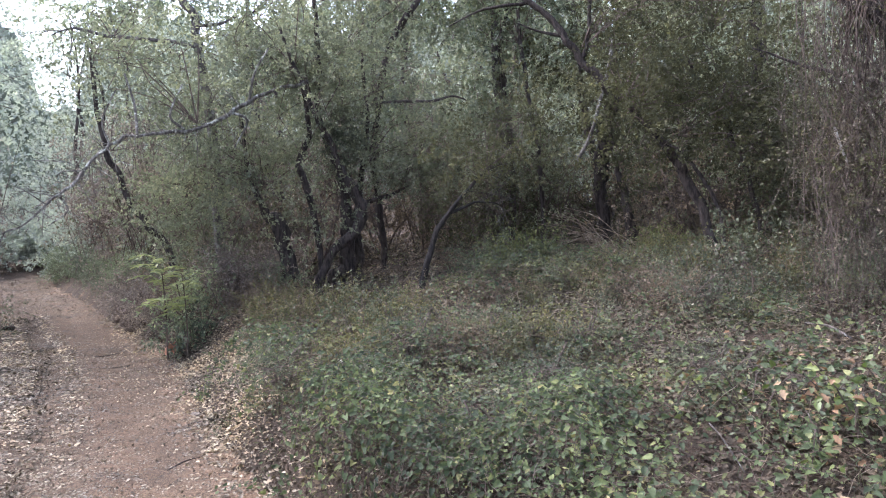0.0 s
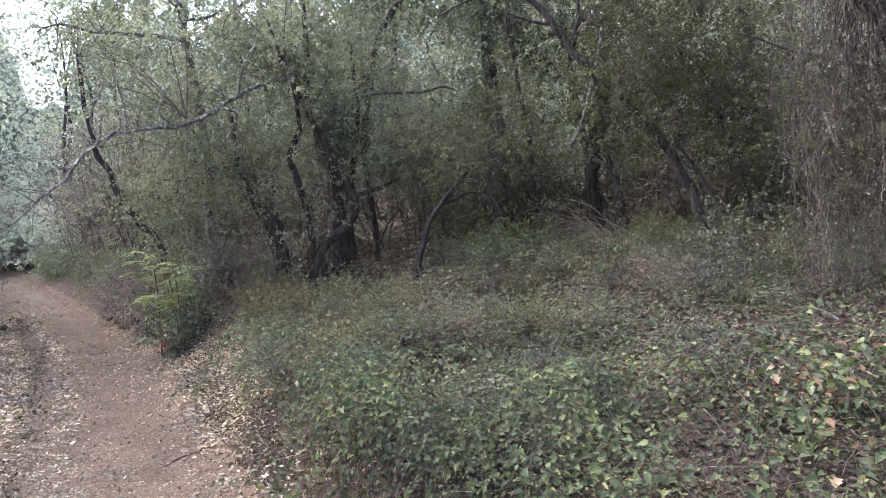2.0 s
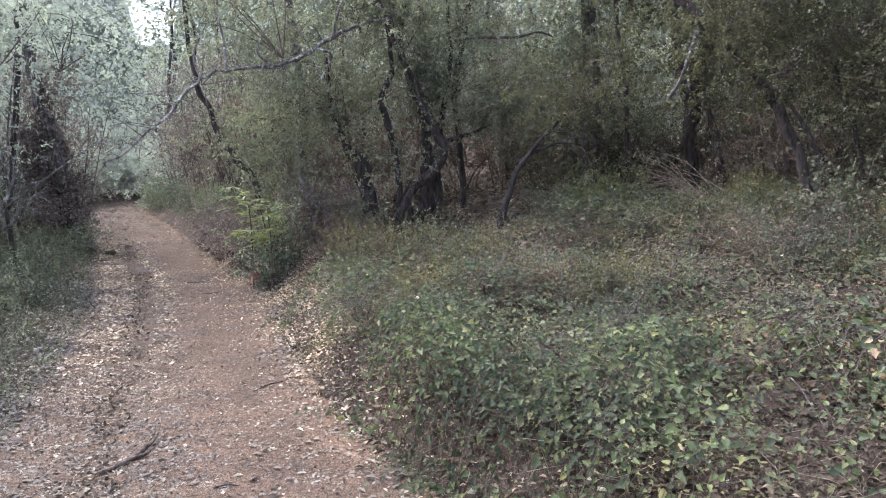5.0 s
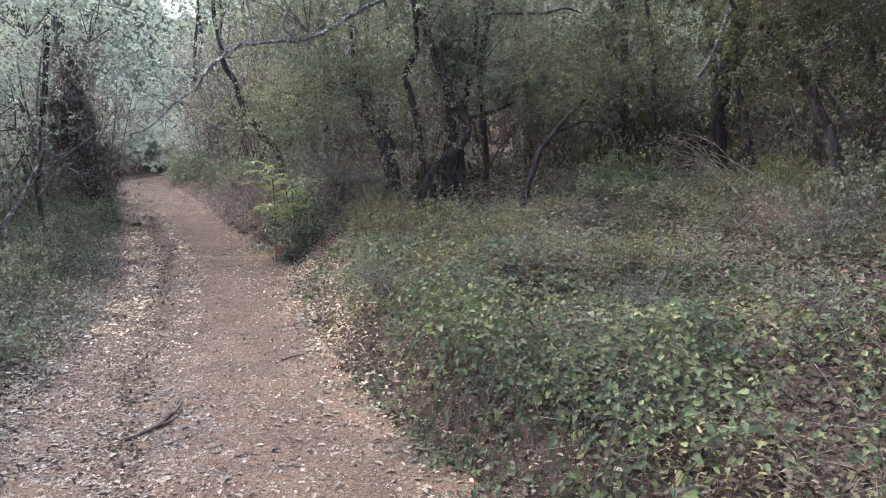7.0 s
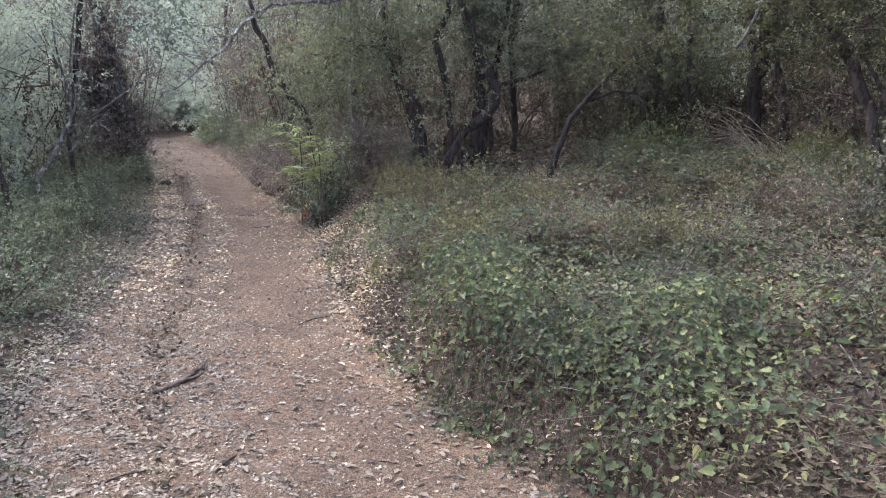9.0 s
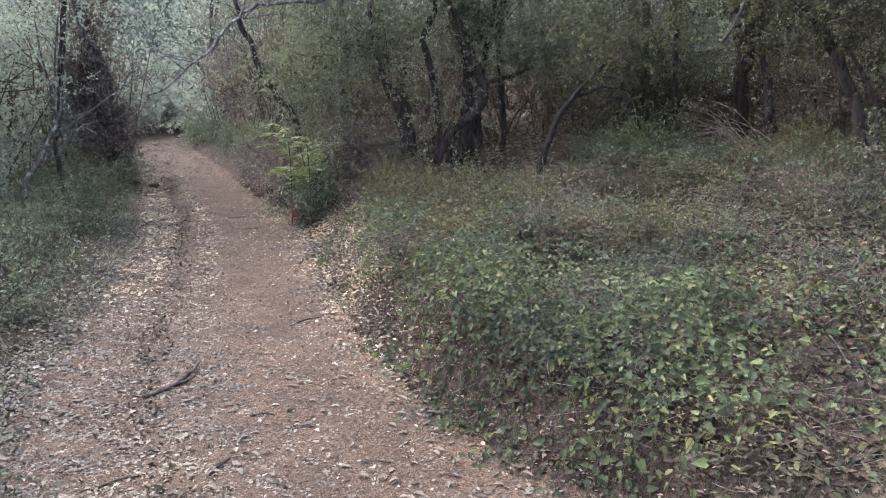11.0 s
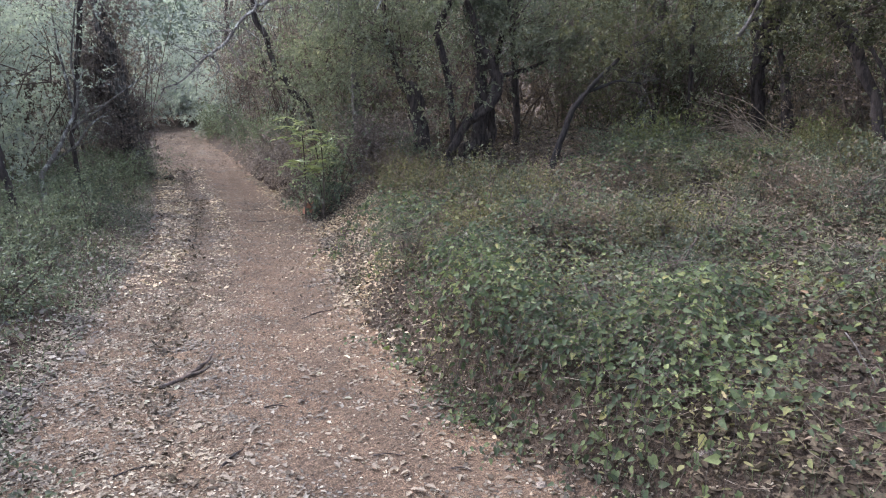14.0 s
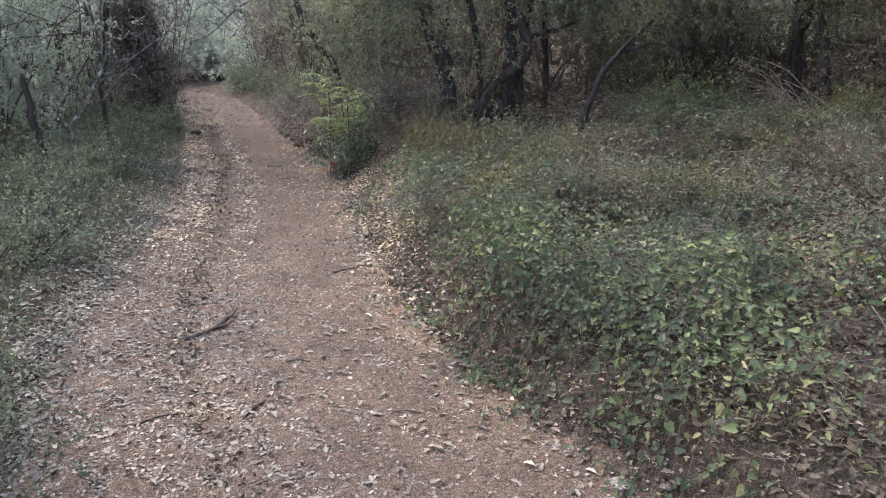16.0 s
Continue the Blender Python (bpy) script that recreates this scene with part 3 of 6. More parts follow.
sapling = woody("oak_sapling", "thin leaning oak sapling with a bent side branch", [[(1.13, 7.72, 0.72, 0.037), (1.20, 7.71, 1.00, 0.034), (1.32, 7.69, 1.34, 0.034), (1.48, 7.66, 1.54, 0.031), (1.71, 7.61, 1.82, 0.025), (1.88, 7.57, 1.96, 0.016)]], [[(1.45, 7.66, 1.50, 0.019), (1.73, 7.61, 1.61, 0.016), (1.91, 7.56, 1.60, 0.012), (2.00, 7.54, 1.56, 0.006)]], bark=black_bark, seed=5, sides=8)
twiggy(sapling, [(1.13, 7.72, 0.72, 0.037), (1.20, 7.71, 1.00, 0.034), (1.32, 7.69, 1.34, 0.034), (1.48, 7.66, 1.54, 0.031), (1.71, 7.61, 1.82, 0.025), (1.88, 7.57, 1.96, 0.016)], 12, dark_bark, 501, 0.35, 0.005, 0.4)
twiggy(sapling, [(1.45, 7.66, 1.50, 0.019), (1.73, 7.61, 1.61, 0.016), (1.91, 7.56, 1.60, 0.012), (2.00, 7.54, 1.56, 0.006)], 8, grey_bark, 502, 0.3, 0.005, 0.4)
crown(sapling, [((1.85, 7.65, 2.15), (0.65, 0.5, 0.35), 10, (1.88, 7.57, 1.95)), ((2.2, 7.9, 2.5), (0.6, 0.5, 0.4), 9, (1.88, 7.57, 1.97))], seed=12, sprigs=20, mat=shade_green)

leaner = woody("holm_oak", "mossy dark trunk leaning over the bank", [[(-2.20, 11.29, 1.03, 0.069), (-2.48, 11.23, 1.46, 0.064), (-2.69, 11.18, 1.81, 0.060), (-2.81, 11.15, 2.25, 0.055), (-2.91, 11.13, 2.52, 0.051), (-3.03, 11.09, 3.16, 0.037), (-3.05, 11.09, 3.96, 0.028)]], seed=6, girth=0.85)
crown(leaner, [((-3.0, 11.2, 4.3), (1.2, 1.0, 0.9), 14, (-3.05, 11.09, 3.9)), ((-2.2, 11.4, 2.9), (0.9, 0.7, 0.7), 5, (-2.9, 11.13, 2.6))], seed=13, leaf=0.055)

tall = woody("oak", "slender grey oak with a long bare side branch", [[(-1.27, 9.92, 0.91, 0.088), (-1.27, 9.92, 1.98, 0.080), (-1.30, 9.91, 2.96, 0.068), (-1.39, 9.90, 3.77, 0.060), (-1.41, 9.90, 4.21, 0.052), (-1.53, 9.88, 4.43, 0.048), (-1.66, 9.86, 5.07, 0.036)]], [[(-1.41, 9.90, 3.85, 0.032), (-1.87, 9.82, 3.89, 0.028), (-2.39, 9.71, 3.92, 0.024), (-2.82, 9.59, 3.99, 0.016), (-3.06, 9.52, 3.90, 0.008)], [(-1.38, 9.90, 4.10, 0.024), (-1.13, 9.94, 4.13, 0.024), (-0.87, 9.96, 4.23, 0.012)]], bark=grey_bark, seed=7)
twiggy(tall, [(-1.41, 9.90, 3.85, 0.032), (-1.87, 9.82, 3.89, 0.028), (-2.39, 9.71, 3.92, 0.024), (-2.82, 9.59, 3.99, 0.016), (-3.06, 9.52, 3.90, 0.008)], 14, grey_bark, 503, 0.5, 0.007)
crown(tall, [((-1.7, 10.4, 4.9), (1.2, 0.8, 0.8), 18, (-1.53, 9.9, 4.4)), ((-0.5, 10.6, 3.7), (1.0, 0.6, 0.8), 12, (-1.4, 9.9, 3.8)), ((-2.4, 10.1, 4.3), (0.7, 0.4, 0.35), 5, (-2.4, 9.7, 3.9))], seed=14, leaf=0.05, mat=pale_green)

big = woody("holm_oak", "dark holm oak leaning and arching over the clearing", [[(4.08, 6.65, 0.77, 0.069), (4.02, 6.68, 1.08, 0.069), (3.93, 6.74, 1.43, 0.075), (3.80, 6.81, 1.79, 0.081), (3.67, 6.88, 2.04, 0.078), (3.45, 6.99, 2.37, 0.059), (3.28, 7.08, 2.60, 0.066), (3.10, 7.16, 2.79, 0.078), (2.89, 7.25, 3.08, 0.075), (2.73, 7.31, 3.33, 0.075), (2.51, 7.38, 3.61, 0.069), (2.29, 7.46, 3.81, 0.056), (1.90, 7.56, 4.20, 0.037)]], [[(2.89, 7.25, 3.08, 0.044), (2.95, 7.22, 3.33, 0.044), (2.99, 7.21, 3.68, 0.037), (3.08, 7.17, 4.14, 0.025)], [(2.73, 7.31, 3.33, 0.028), (2.45, 7.41, 3.41, 0.022), (2.25, 7.47, 3.51, 0.012)], [(2.40, 7.42, 3.71, 0.031), (1.94, 7.56, 3.69, 0.025), (1.54, 7.65, 3.52, 0.012)], [(4.04, 6.44, 0.86, 0.027), (4.00, 6.46, 1.29, 0.030), (3.93, 6.51, 1.57, 0.030), (3.76, 6.60, 1.90, 0.027), (3.63, 6.68, 2.07, 0.024), (3.50, 6.75, 2.10, 0.015)]], seed=8, girth=0.58)
# the mass at height 5.8 is unseen, added to shade the foliage below
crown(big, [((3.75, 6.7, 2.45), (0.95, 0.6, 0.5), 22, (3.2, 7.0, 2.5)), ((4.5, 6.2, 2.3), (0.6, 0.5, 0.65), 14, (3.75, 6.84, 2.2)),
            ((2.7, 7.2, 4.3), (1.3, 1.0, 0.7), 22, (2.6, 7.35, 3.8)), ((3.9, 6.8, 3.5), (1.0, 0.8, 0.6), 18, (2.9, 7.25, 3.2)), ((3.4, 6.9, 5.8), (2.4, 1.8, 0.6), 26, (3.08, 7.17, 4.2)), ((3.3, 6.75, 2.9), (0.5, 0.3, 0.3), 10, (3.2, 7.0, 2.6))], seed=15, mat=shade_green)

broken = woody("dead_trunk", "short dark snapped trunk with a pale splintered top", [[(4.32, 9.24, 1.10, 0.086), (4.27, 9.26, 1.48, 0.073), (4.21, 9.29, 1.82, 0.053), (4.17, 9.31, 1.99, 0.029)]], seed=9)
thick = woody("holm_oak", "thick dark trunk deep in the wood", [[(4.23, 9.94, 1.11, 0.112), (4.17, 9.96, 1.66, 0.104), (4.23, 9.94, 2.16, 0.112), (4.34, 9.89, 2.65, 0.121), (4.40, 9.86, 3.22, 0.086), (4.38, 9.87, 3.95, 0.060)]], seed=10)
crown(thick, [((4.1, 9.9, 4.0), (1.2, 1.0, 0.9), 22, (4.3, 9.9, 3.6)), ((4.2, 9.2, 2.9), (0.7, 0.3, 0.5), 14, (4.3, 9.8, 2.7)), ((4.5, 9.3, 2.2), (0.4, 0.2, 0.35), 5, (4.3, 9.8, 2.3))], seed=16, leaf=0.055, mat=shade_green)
part("dead_branch", tubes("dead_branch", [[(3.35, 8.68, 2.07, 0.026), (3.51, 8.61, 2.38, 0.030), (3.63, 8.56, 2.80, 0.033), (3.73, 8.52, 3.15, 0.030), (3.80, 8.49, 3.56, 0.022)]], 7, 5, 0.14, 17, 0.8), lichen_bark, thick, "pale barkless dead branch")
mid = woody("oak", "thin dark straight trunk in the wood", [[(3.25, 9.88, 0.88, 0.058), (3.24, 9.88, 2.11, 0.058), (3.18, 9.90, 2.60, 0.050), (3.09, 9.93, 3.41, 0.046), (3.04, 9.95, 3.98, 0.037), (3.03, 9.95, 4.93, 0.029)]], seed=18, sides=8, girth=0.6)
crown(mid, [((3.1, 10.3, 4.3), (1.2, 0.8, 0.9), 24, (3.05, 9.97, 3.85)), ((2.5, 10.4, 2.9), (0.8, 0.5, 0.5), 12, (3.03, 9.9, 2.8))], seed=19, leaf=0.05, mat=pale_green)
far_a = woody("oak", "crooked dark trunk deep in the wood", [[(2.95, 10.39, 1.04, 0.078), (2.95, 10.39, 2.06, 0.073), (2.90, 10.40, 3.46, 0.069), (2.86, 10.42, 3.92, 0.060), (2.98, 10.38, 4.49, 0.052), (2.96, 10.39, 5.23, 0.043)]], seed=20, sides=8, girth=0.6)
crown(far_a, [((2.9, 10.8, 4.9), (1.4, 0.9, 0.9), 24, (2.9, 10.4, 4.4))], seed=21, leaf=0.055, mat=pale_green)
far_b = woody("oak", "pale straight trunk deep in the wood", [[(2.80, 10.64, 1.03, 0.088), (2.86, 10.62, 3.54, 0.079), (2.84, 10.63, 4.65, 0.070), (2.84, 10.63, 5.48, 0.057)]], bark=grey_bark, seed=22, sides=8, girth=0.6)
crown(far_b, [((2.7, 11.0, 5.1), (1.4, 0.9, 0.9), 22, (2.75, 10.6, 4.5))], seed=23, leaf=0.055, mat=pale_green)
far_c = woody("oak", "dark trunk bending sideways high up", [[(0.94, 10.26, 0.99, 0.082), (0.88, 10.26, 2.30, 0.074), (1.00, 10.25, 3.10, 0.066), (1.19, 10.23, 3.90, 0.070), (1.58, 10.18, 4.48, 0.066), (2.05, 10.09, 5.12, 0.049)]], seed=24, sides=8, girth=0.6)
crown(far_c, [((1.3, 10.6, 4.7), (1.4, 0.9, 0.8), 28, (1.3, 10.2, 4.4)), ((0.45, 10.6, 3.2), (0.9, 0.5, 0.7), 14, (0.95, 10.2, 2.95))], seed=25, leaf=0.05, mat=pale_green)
slim = woody("oak", "slim dark trunk behind the clump", [[(0.50, 11.49, 0.67, 0.060), (0.58, 11.49, 2.58, 0.055), (0.53, 11.49, 3.29, 0.055), (0.55, 11.49, 4.09, 0.046), (0.58, 11.49, 5.06, 0.037)]], seed=26, sides=8, girth=0.4)
crown(slim, [((0.7, 11.5, 4.4), (1.3, 1.0, 0.9), 22, (0.5, 11.5, 4.0))], seed=27, leaf=0.055)
tower = woody("oak", "stout dark trunk high on the slope", [[(5.95, 8.65, 0.86, 0.118), (5.92, 8.67, 2.61, 0.109), (5.93, 8.67, 3.73, 0.113), (5.92, 8.67, 4.10, 0.105), (5.91, 8.68, 4.76, 0.084)]], [[(5.93, 8.66, 4.06, 0.038), (5.64, 8.86, 3.99, 0.029), (5.33, 9.05, 3.86, 0.021), (5.07, 9.19, 3.79, 0.013)]], seed=28, girth=0.65)
crown(tower, [((5.7, 8.9, 5.1), (1.7, 1.2, 1.0), 30, (5.9, 8.6, 4.45)), ((4.95, 8.8, 4.1), (0.9, 0.6, 0.5), 12, (5.5, 8.6, 4.15))], seed=29, leaf=0.05)
stems = woody("holm_oak", "slender forked stems among dense foliage", [[(4.98, 7.25, 0.93, 0.035), (4.95, 7.27, 1.25, 0.035), (4.87, 7.33, 1.74, 0.035), (4.75, 7.41, 2.07, 0.032), (4.68, 7.45, 2.33, 0.028), (4.46, 7.59, 2.84, 0.021), (4.33, 7.66, 3.17, 0.014)]], [[(4.75, 7.41, 2.07, 0.021), (4.72, 7.43, 2.49, 0.018), (4.77, 7.39, 2.86, 0.011)]], seed=30, sides=8)
# last mass: extra canopy above the view that darkens this side of the wood
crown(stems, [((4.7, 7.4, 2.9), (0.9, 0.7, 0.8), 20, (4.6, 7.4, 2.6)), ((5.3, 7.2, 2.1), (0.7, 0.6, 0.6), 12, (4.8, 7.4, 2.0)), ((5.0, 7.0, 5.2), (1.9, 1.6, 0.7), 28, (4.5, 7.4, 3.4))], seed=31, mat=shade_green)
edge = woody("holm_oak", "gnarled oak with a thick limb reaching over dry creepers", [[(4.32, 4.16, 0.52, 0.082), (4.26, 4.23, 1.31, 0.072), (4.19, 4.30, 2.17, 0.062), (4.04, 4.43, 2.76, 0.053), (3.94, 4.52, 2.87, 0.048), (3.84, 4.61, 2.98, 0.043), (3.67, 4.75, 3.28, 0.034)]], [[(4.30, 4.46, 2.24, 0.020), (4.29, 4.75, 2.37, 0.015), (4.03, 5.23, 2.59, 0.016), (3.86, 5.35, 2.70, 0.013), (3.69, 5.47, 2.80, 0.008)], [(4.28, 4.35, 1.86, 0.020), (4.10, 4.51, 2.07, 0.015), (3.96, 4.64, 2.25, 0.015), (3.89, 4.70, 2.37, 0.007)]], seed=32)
# the wide mass at (2.9, 3.2, 5.2) is added out of view to dim the clearing
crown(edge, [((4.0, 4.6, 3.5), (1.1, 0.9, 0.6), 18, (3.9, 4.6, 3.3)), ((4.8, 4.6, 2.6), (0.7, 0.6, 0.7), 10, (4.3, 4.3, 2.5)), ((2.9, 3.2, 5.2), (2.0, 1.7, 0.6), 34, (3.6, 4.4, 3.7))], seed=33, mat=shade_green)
verge_tree = woody("young_oak", "pale-stemmed young oak with spreading bare twigs", [[(-4.79, 8.21, 0.51, 0.046), (-4.64, 8.29, 0.79, 0.046), (-4.53, 8.35, 1.02, 0.042), (-4.43, 8.40, 1.22, 0.038), (-4.37, 8.44, 1.47, 0.030), (-4.40, 8.42, 1.79, 0.023), (-4.36, 8.44, 2.10, 0.019), (-4.23, 8.50, 2.82, 0.015)]], [[(-4.53, 8.35, 1.02, 0.030), (-4.34, 8.45, 1.16, 0.023), (-4.07, 8.58, 1.38, 0.019), (-3.79, 8.71, 1.60, 0.015), (-3.45, 8.85, 1.83, 0.011)], [(-4.70, 8.26, 0.68, 0.027), (-4.45, 8.39, 0.86, 0.023), (-4.31, 8.47, 1.08, 0.019), (-4.08, 8.58, 1.27, 0.011)], [(-4.43, 8.40, 1.23, 0.027), (-4.45, 8.39, 1.54, 0.027), (-4.49, 8.37, 1.85, 0.023), (-4.53, 8.35, 2.45, 0.015)]], bark=lichen_bark, seed=34, sides=8, girth=0.55)
twiggy(verge_tree, [(-4.53, 8.35, 1.02, 0.030), (-4.34, 8.45, 1.16, 0.023), (-4.07, 8.58, 1.38, 0.019), (-3.79, 8.71, 1.60, 0.015), (-3.45, 8.85, 1.83, 0.011)], 16, lichen_bark, 504, 0.45, 0.006)
twiggy(verge_tree, [(-4.79, 8.21, 0.51, 0.046), (-4.64, 8.29, 0.79, 0.046), (-4.53, 8.35, 1.02, 0.042), (-4.43, 8.40, 1.22, 0.038), (-4.37, 8.44, 1.47, 0.030), (-4.40, 8.42, 1.79, 0.023), (-4.36, 8.44, 2.10, 0.019), (-4.23, 8.50, 2.82, 0.015)], 14, lichen_bark, 505, 0.5, 0.006, 0.3)
twiggy(verge_tree, [(-4.70, 8.26, 0.68, 0.027), (-4.45, 8.39, 0.86, 0.023), (-4.31, 8.47, 1.08, 0.019), (-4.08, 8.58, 1.27, 0.011)], 10, lichen_bark, 506, 0.4, 0.006)
crown(verge_tree, [((-4.7, 8.5, 3.2), (1.1, 0.9, 1.0), 18, (-4.4, 8.4, 2.6)), ((-3.8, 8.8, 3.0), (0.8, 0.7, 0.6), 12, (-3.9, 8.8, 2.6)), ((-5.2, 8.0, 1.6), (0.7, 0.6, 0.6), 10, (-4.6, 8.3, 1.6))], seed=35, mat=haze_green, sprigs=20)
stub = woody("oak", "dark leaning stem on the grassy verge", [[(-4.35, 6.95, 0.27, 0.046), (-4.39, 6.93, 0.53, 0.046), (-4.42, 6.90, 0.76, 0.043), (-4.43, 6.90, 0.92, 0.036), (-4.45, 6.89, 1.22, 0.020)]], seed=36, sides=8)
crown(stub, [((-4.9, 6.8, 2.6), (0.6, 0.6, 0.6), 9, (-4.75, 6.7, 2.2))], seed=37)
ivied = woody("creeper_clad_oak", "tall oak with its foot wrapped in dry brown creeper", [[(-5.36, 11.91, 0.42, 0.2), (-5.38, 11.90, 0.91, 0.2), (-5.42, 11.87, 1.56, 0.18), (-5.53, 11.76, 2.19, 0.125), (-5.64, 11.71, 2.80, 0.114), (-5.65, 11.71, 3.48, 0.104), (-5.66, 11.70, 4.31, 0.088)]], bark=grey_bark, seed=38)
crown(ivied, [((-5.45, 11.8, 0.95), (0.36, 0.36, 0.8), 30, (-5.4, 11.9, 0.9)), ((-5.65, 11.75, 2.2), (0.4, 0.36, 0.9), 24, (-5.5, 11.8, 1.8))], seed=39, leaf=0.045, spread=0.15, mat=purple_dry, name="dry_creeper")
crown(ivied, [((-6.2, 11.6, 5.4), (2.0, 1.5, 1.3), 22, (-6.1, 11.5, 4.6)), ((-5.0, 12.0, 4.2), (1.2, 1.0, 0.9), 9, (-6.0, 11.6, 4.0))], seed=40, leaf=0.06, mat=haze_green)
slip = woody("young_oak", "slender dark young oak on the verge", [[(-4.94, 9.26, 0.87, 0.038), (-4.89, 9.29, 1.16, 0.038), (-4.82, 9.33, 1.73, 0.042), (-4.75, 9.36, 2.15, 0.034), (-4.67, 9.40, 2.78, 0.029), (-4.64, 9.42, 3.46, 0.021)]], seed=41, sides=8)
crown(slip, [((-5.0, 9.3, 3.2), (1.1, 0.9, 1.0), 20, (-4.95, 9.3, 2.8)), ((-5.6, 9.0, 2.0), (0.8, 0.6, 0.6), 12, (-5.0, 9.3, 1.8))], seed=42, mat=haze_green)


# ---- the wood further in: a few trees, built once and repeated ----
def wood_tree(seed, height, leaf, mat, per=8):
    r = np.random.default_rng(seed)
    top = np.array([r.normal() * 0.5, r.normal() * 0.5, height])
    path = [(0, 0, -0.2, 0.13), (0.03, 0.02, 0.4, 0.1)] + [(*(top * s + np.array([r.normal(), r.normal(), 0]) * 0.16), 0.1 * (1 - 0.75 * s)) for s in (0.25, 0.45, 0.65, 0.85, 1.0)]
    t = thing("oak", (0, 0, 0), "slim dark oak deep in the shaded wood", "tree", "trees of the wood")
    part("trunk", tubes("trunk", [path], 8, 4, 0.16, seed), dark_bark, t)
    masses = []
    for s in (0.35, 0.5, 0.65, 0.8, 0.95, 1.02):
        c = top * s + np.array([r.normal() * 0.7, r.normal() * 0.7, 0.1])
        masses.append((c, (1.0 + 0.5 * r.random(), 1.0 + 0.5 * r.random(), 0.65), 7, top * max(s - 0.06, 0.2)))
    crown(t, masses, leaf, mat, per=per, sprigs=11, spread=0.36, seed=seed)
    return t


kinds = [wood_tree(100, 6.5, 0.11, pale_green), wood_tree(101, 7.5, 0.075, haze_green, 13), wood_tree(102, 5.2, 0.1, oak_green), wood_tree(103, 8.2, 0.115, pale_green)]
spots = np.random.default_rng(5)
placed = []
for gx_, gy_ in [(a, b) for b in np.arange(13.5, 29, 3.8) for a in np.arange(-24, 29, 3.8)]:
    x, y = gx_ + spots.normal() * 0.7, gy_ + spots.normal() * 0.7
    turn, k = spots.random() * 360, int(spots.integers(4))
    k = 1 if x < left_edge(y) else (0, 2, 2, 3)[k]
    if (y < 22 and left_edge(y) - 1.5 < x < right_edge(y) + 1.2) or abs(x / y) > 0.95 or (-0.38 < x / y < -0.26 and spots.random() < 0.7) or (y > 20 and -0.48 < x / y < -0.3):
        continue
    placed.append((k, x, y, turn))
# (-5.2, 2.4) and (-4.4, 0.9): unseen oaks added to shade the near track
for x, y in [(8.3, 4.0), (9.2, 7.5), (6.8, 0.2), (-7.0, -1.5), (-4, -5), (0.5, -6.5), (7, -4), (-8, -8), (9.5, -1), (-12, 3), (-5.2, 2.4), (-4.4, 0.9), (-8.5, 27.5), (-9.4, 30.5)]:
    placed.append((1 if y > 20 else 2, x, y, spots.random() * 360))


def plant_out(kinds, placed):
    """Set the first of each kind at its place and copy it to the others."""
    done = set()
    placed = placed + [(k, 2.4 + 1.5 * k, 15.2, 40 * k) for k in range(len(kinds))]
    for k, x, y, turn in placed:
        m = pose(x, y, float(lie(x, y)), 0, 0, turn)
        if k in done:
            copy_thing(kinds[k], m)
        else:
            done.add(k)
            kinds[k].matrix_basis = m


plant_out(kinds, placed)


def thicket(seed, name, label, high, wide, leaf, mat, stems, clumps, sprigs, stem_mat, low=0.3):
    """Many-stemmed undergrowth: upright stems from one foot and foliage from knee height up."""
    r = np.random.default_rng(seed)
    t = thing(name, (0, 0, 0), label, "shrub", "undergrowth of the wood")
    paths = []
    for _ in range(stems):
        a, lean = r.random() * 6.28, wide * (0.3 + 1.3 * r.random())
        tip = np.array([np.cos(a) * lean, np.sin(a) * lean, high * (0.6 + 0.45 * r.random())])
        p0 = np.array([np.cos(a), np.sin(a), 0]) * 0.25 * r.random()
        m1 = p0 + (tip - p0) * 0.35 + r.normal(size=3) * 0.06
        m2 = p0 + (tip - p0) * 0.7 + r.normal(size=3) * 0.07
        th = 0.008 + 0.014 * r.random()
        paths.append([(*(p0 - [0, 0, 0.1]), th), (*m1, th * 0.8), (*m2, th * 0.55), (*tip, th * 0.2)])
        for _ in range(2):
            q = m1 + (tip - m1) * r.random()
            e = q + np.array([r.normal() * 0.3, r.normal() * 0.3, 0.1 + 0.2 * r.random()])
            paths.append([(*q, th * 0.4), (*((q + e) / 2 + r.normal(size=3) * 0.04), th * 0.3), (*e, th * 0.15)])
    tagged(part("stemwork", tubes("stemwork", paths, 4, 2, seed=seed), stem_mat, t), kind="stuff")
    crown(t, [((0, 0, high * (1 + low) / 2), (wide, wide, high * (1 - low) / 2), clumps, (0, 0, high * 0.35))], leaf, mat, per=10, sprigs=sprigs, spread=0.22, seed=seed, bough_mat=stem_mat)
    return t


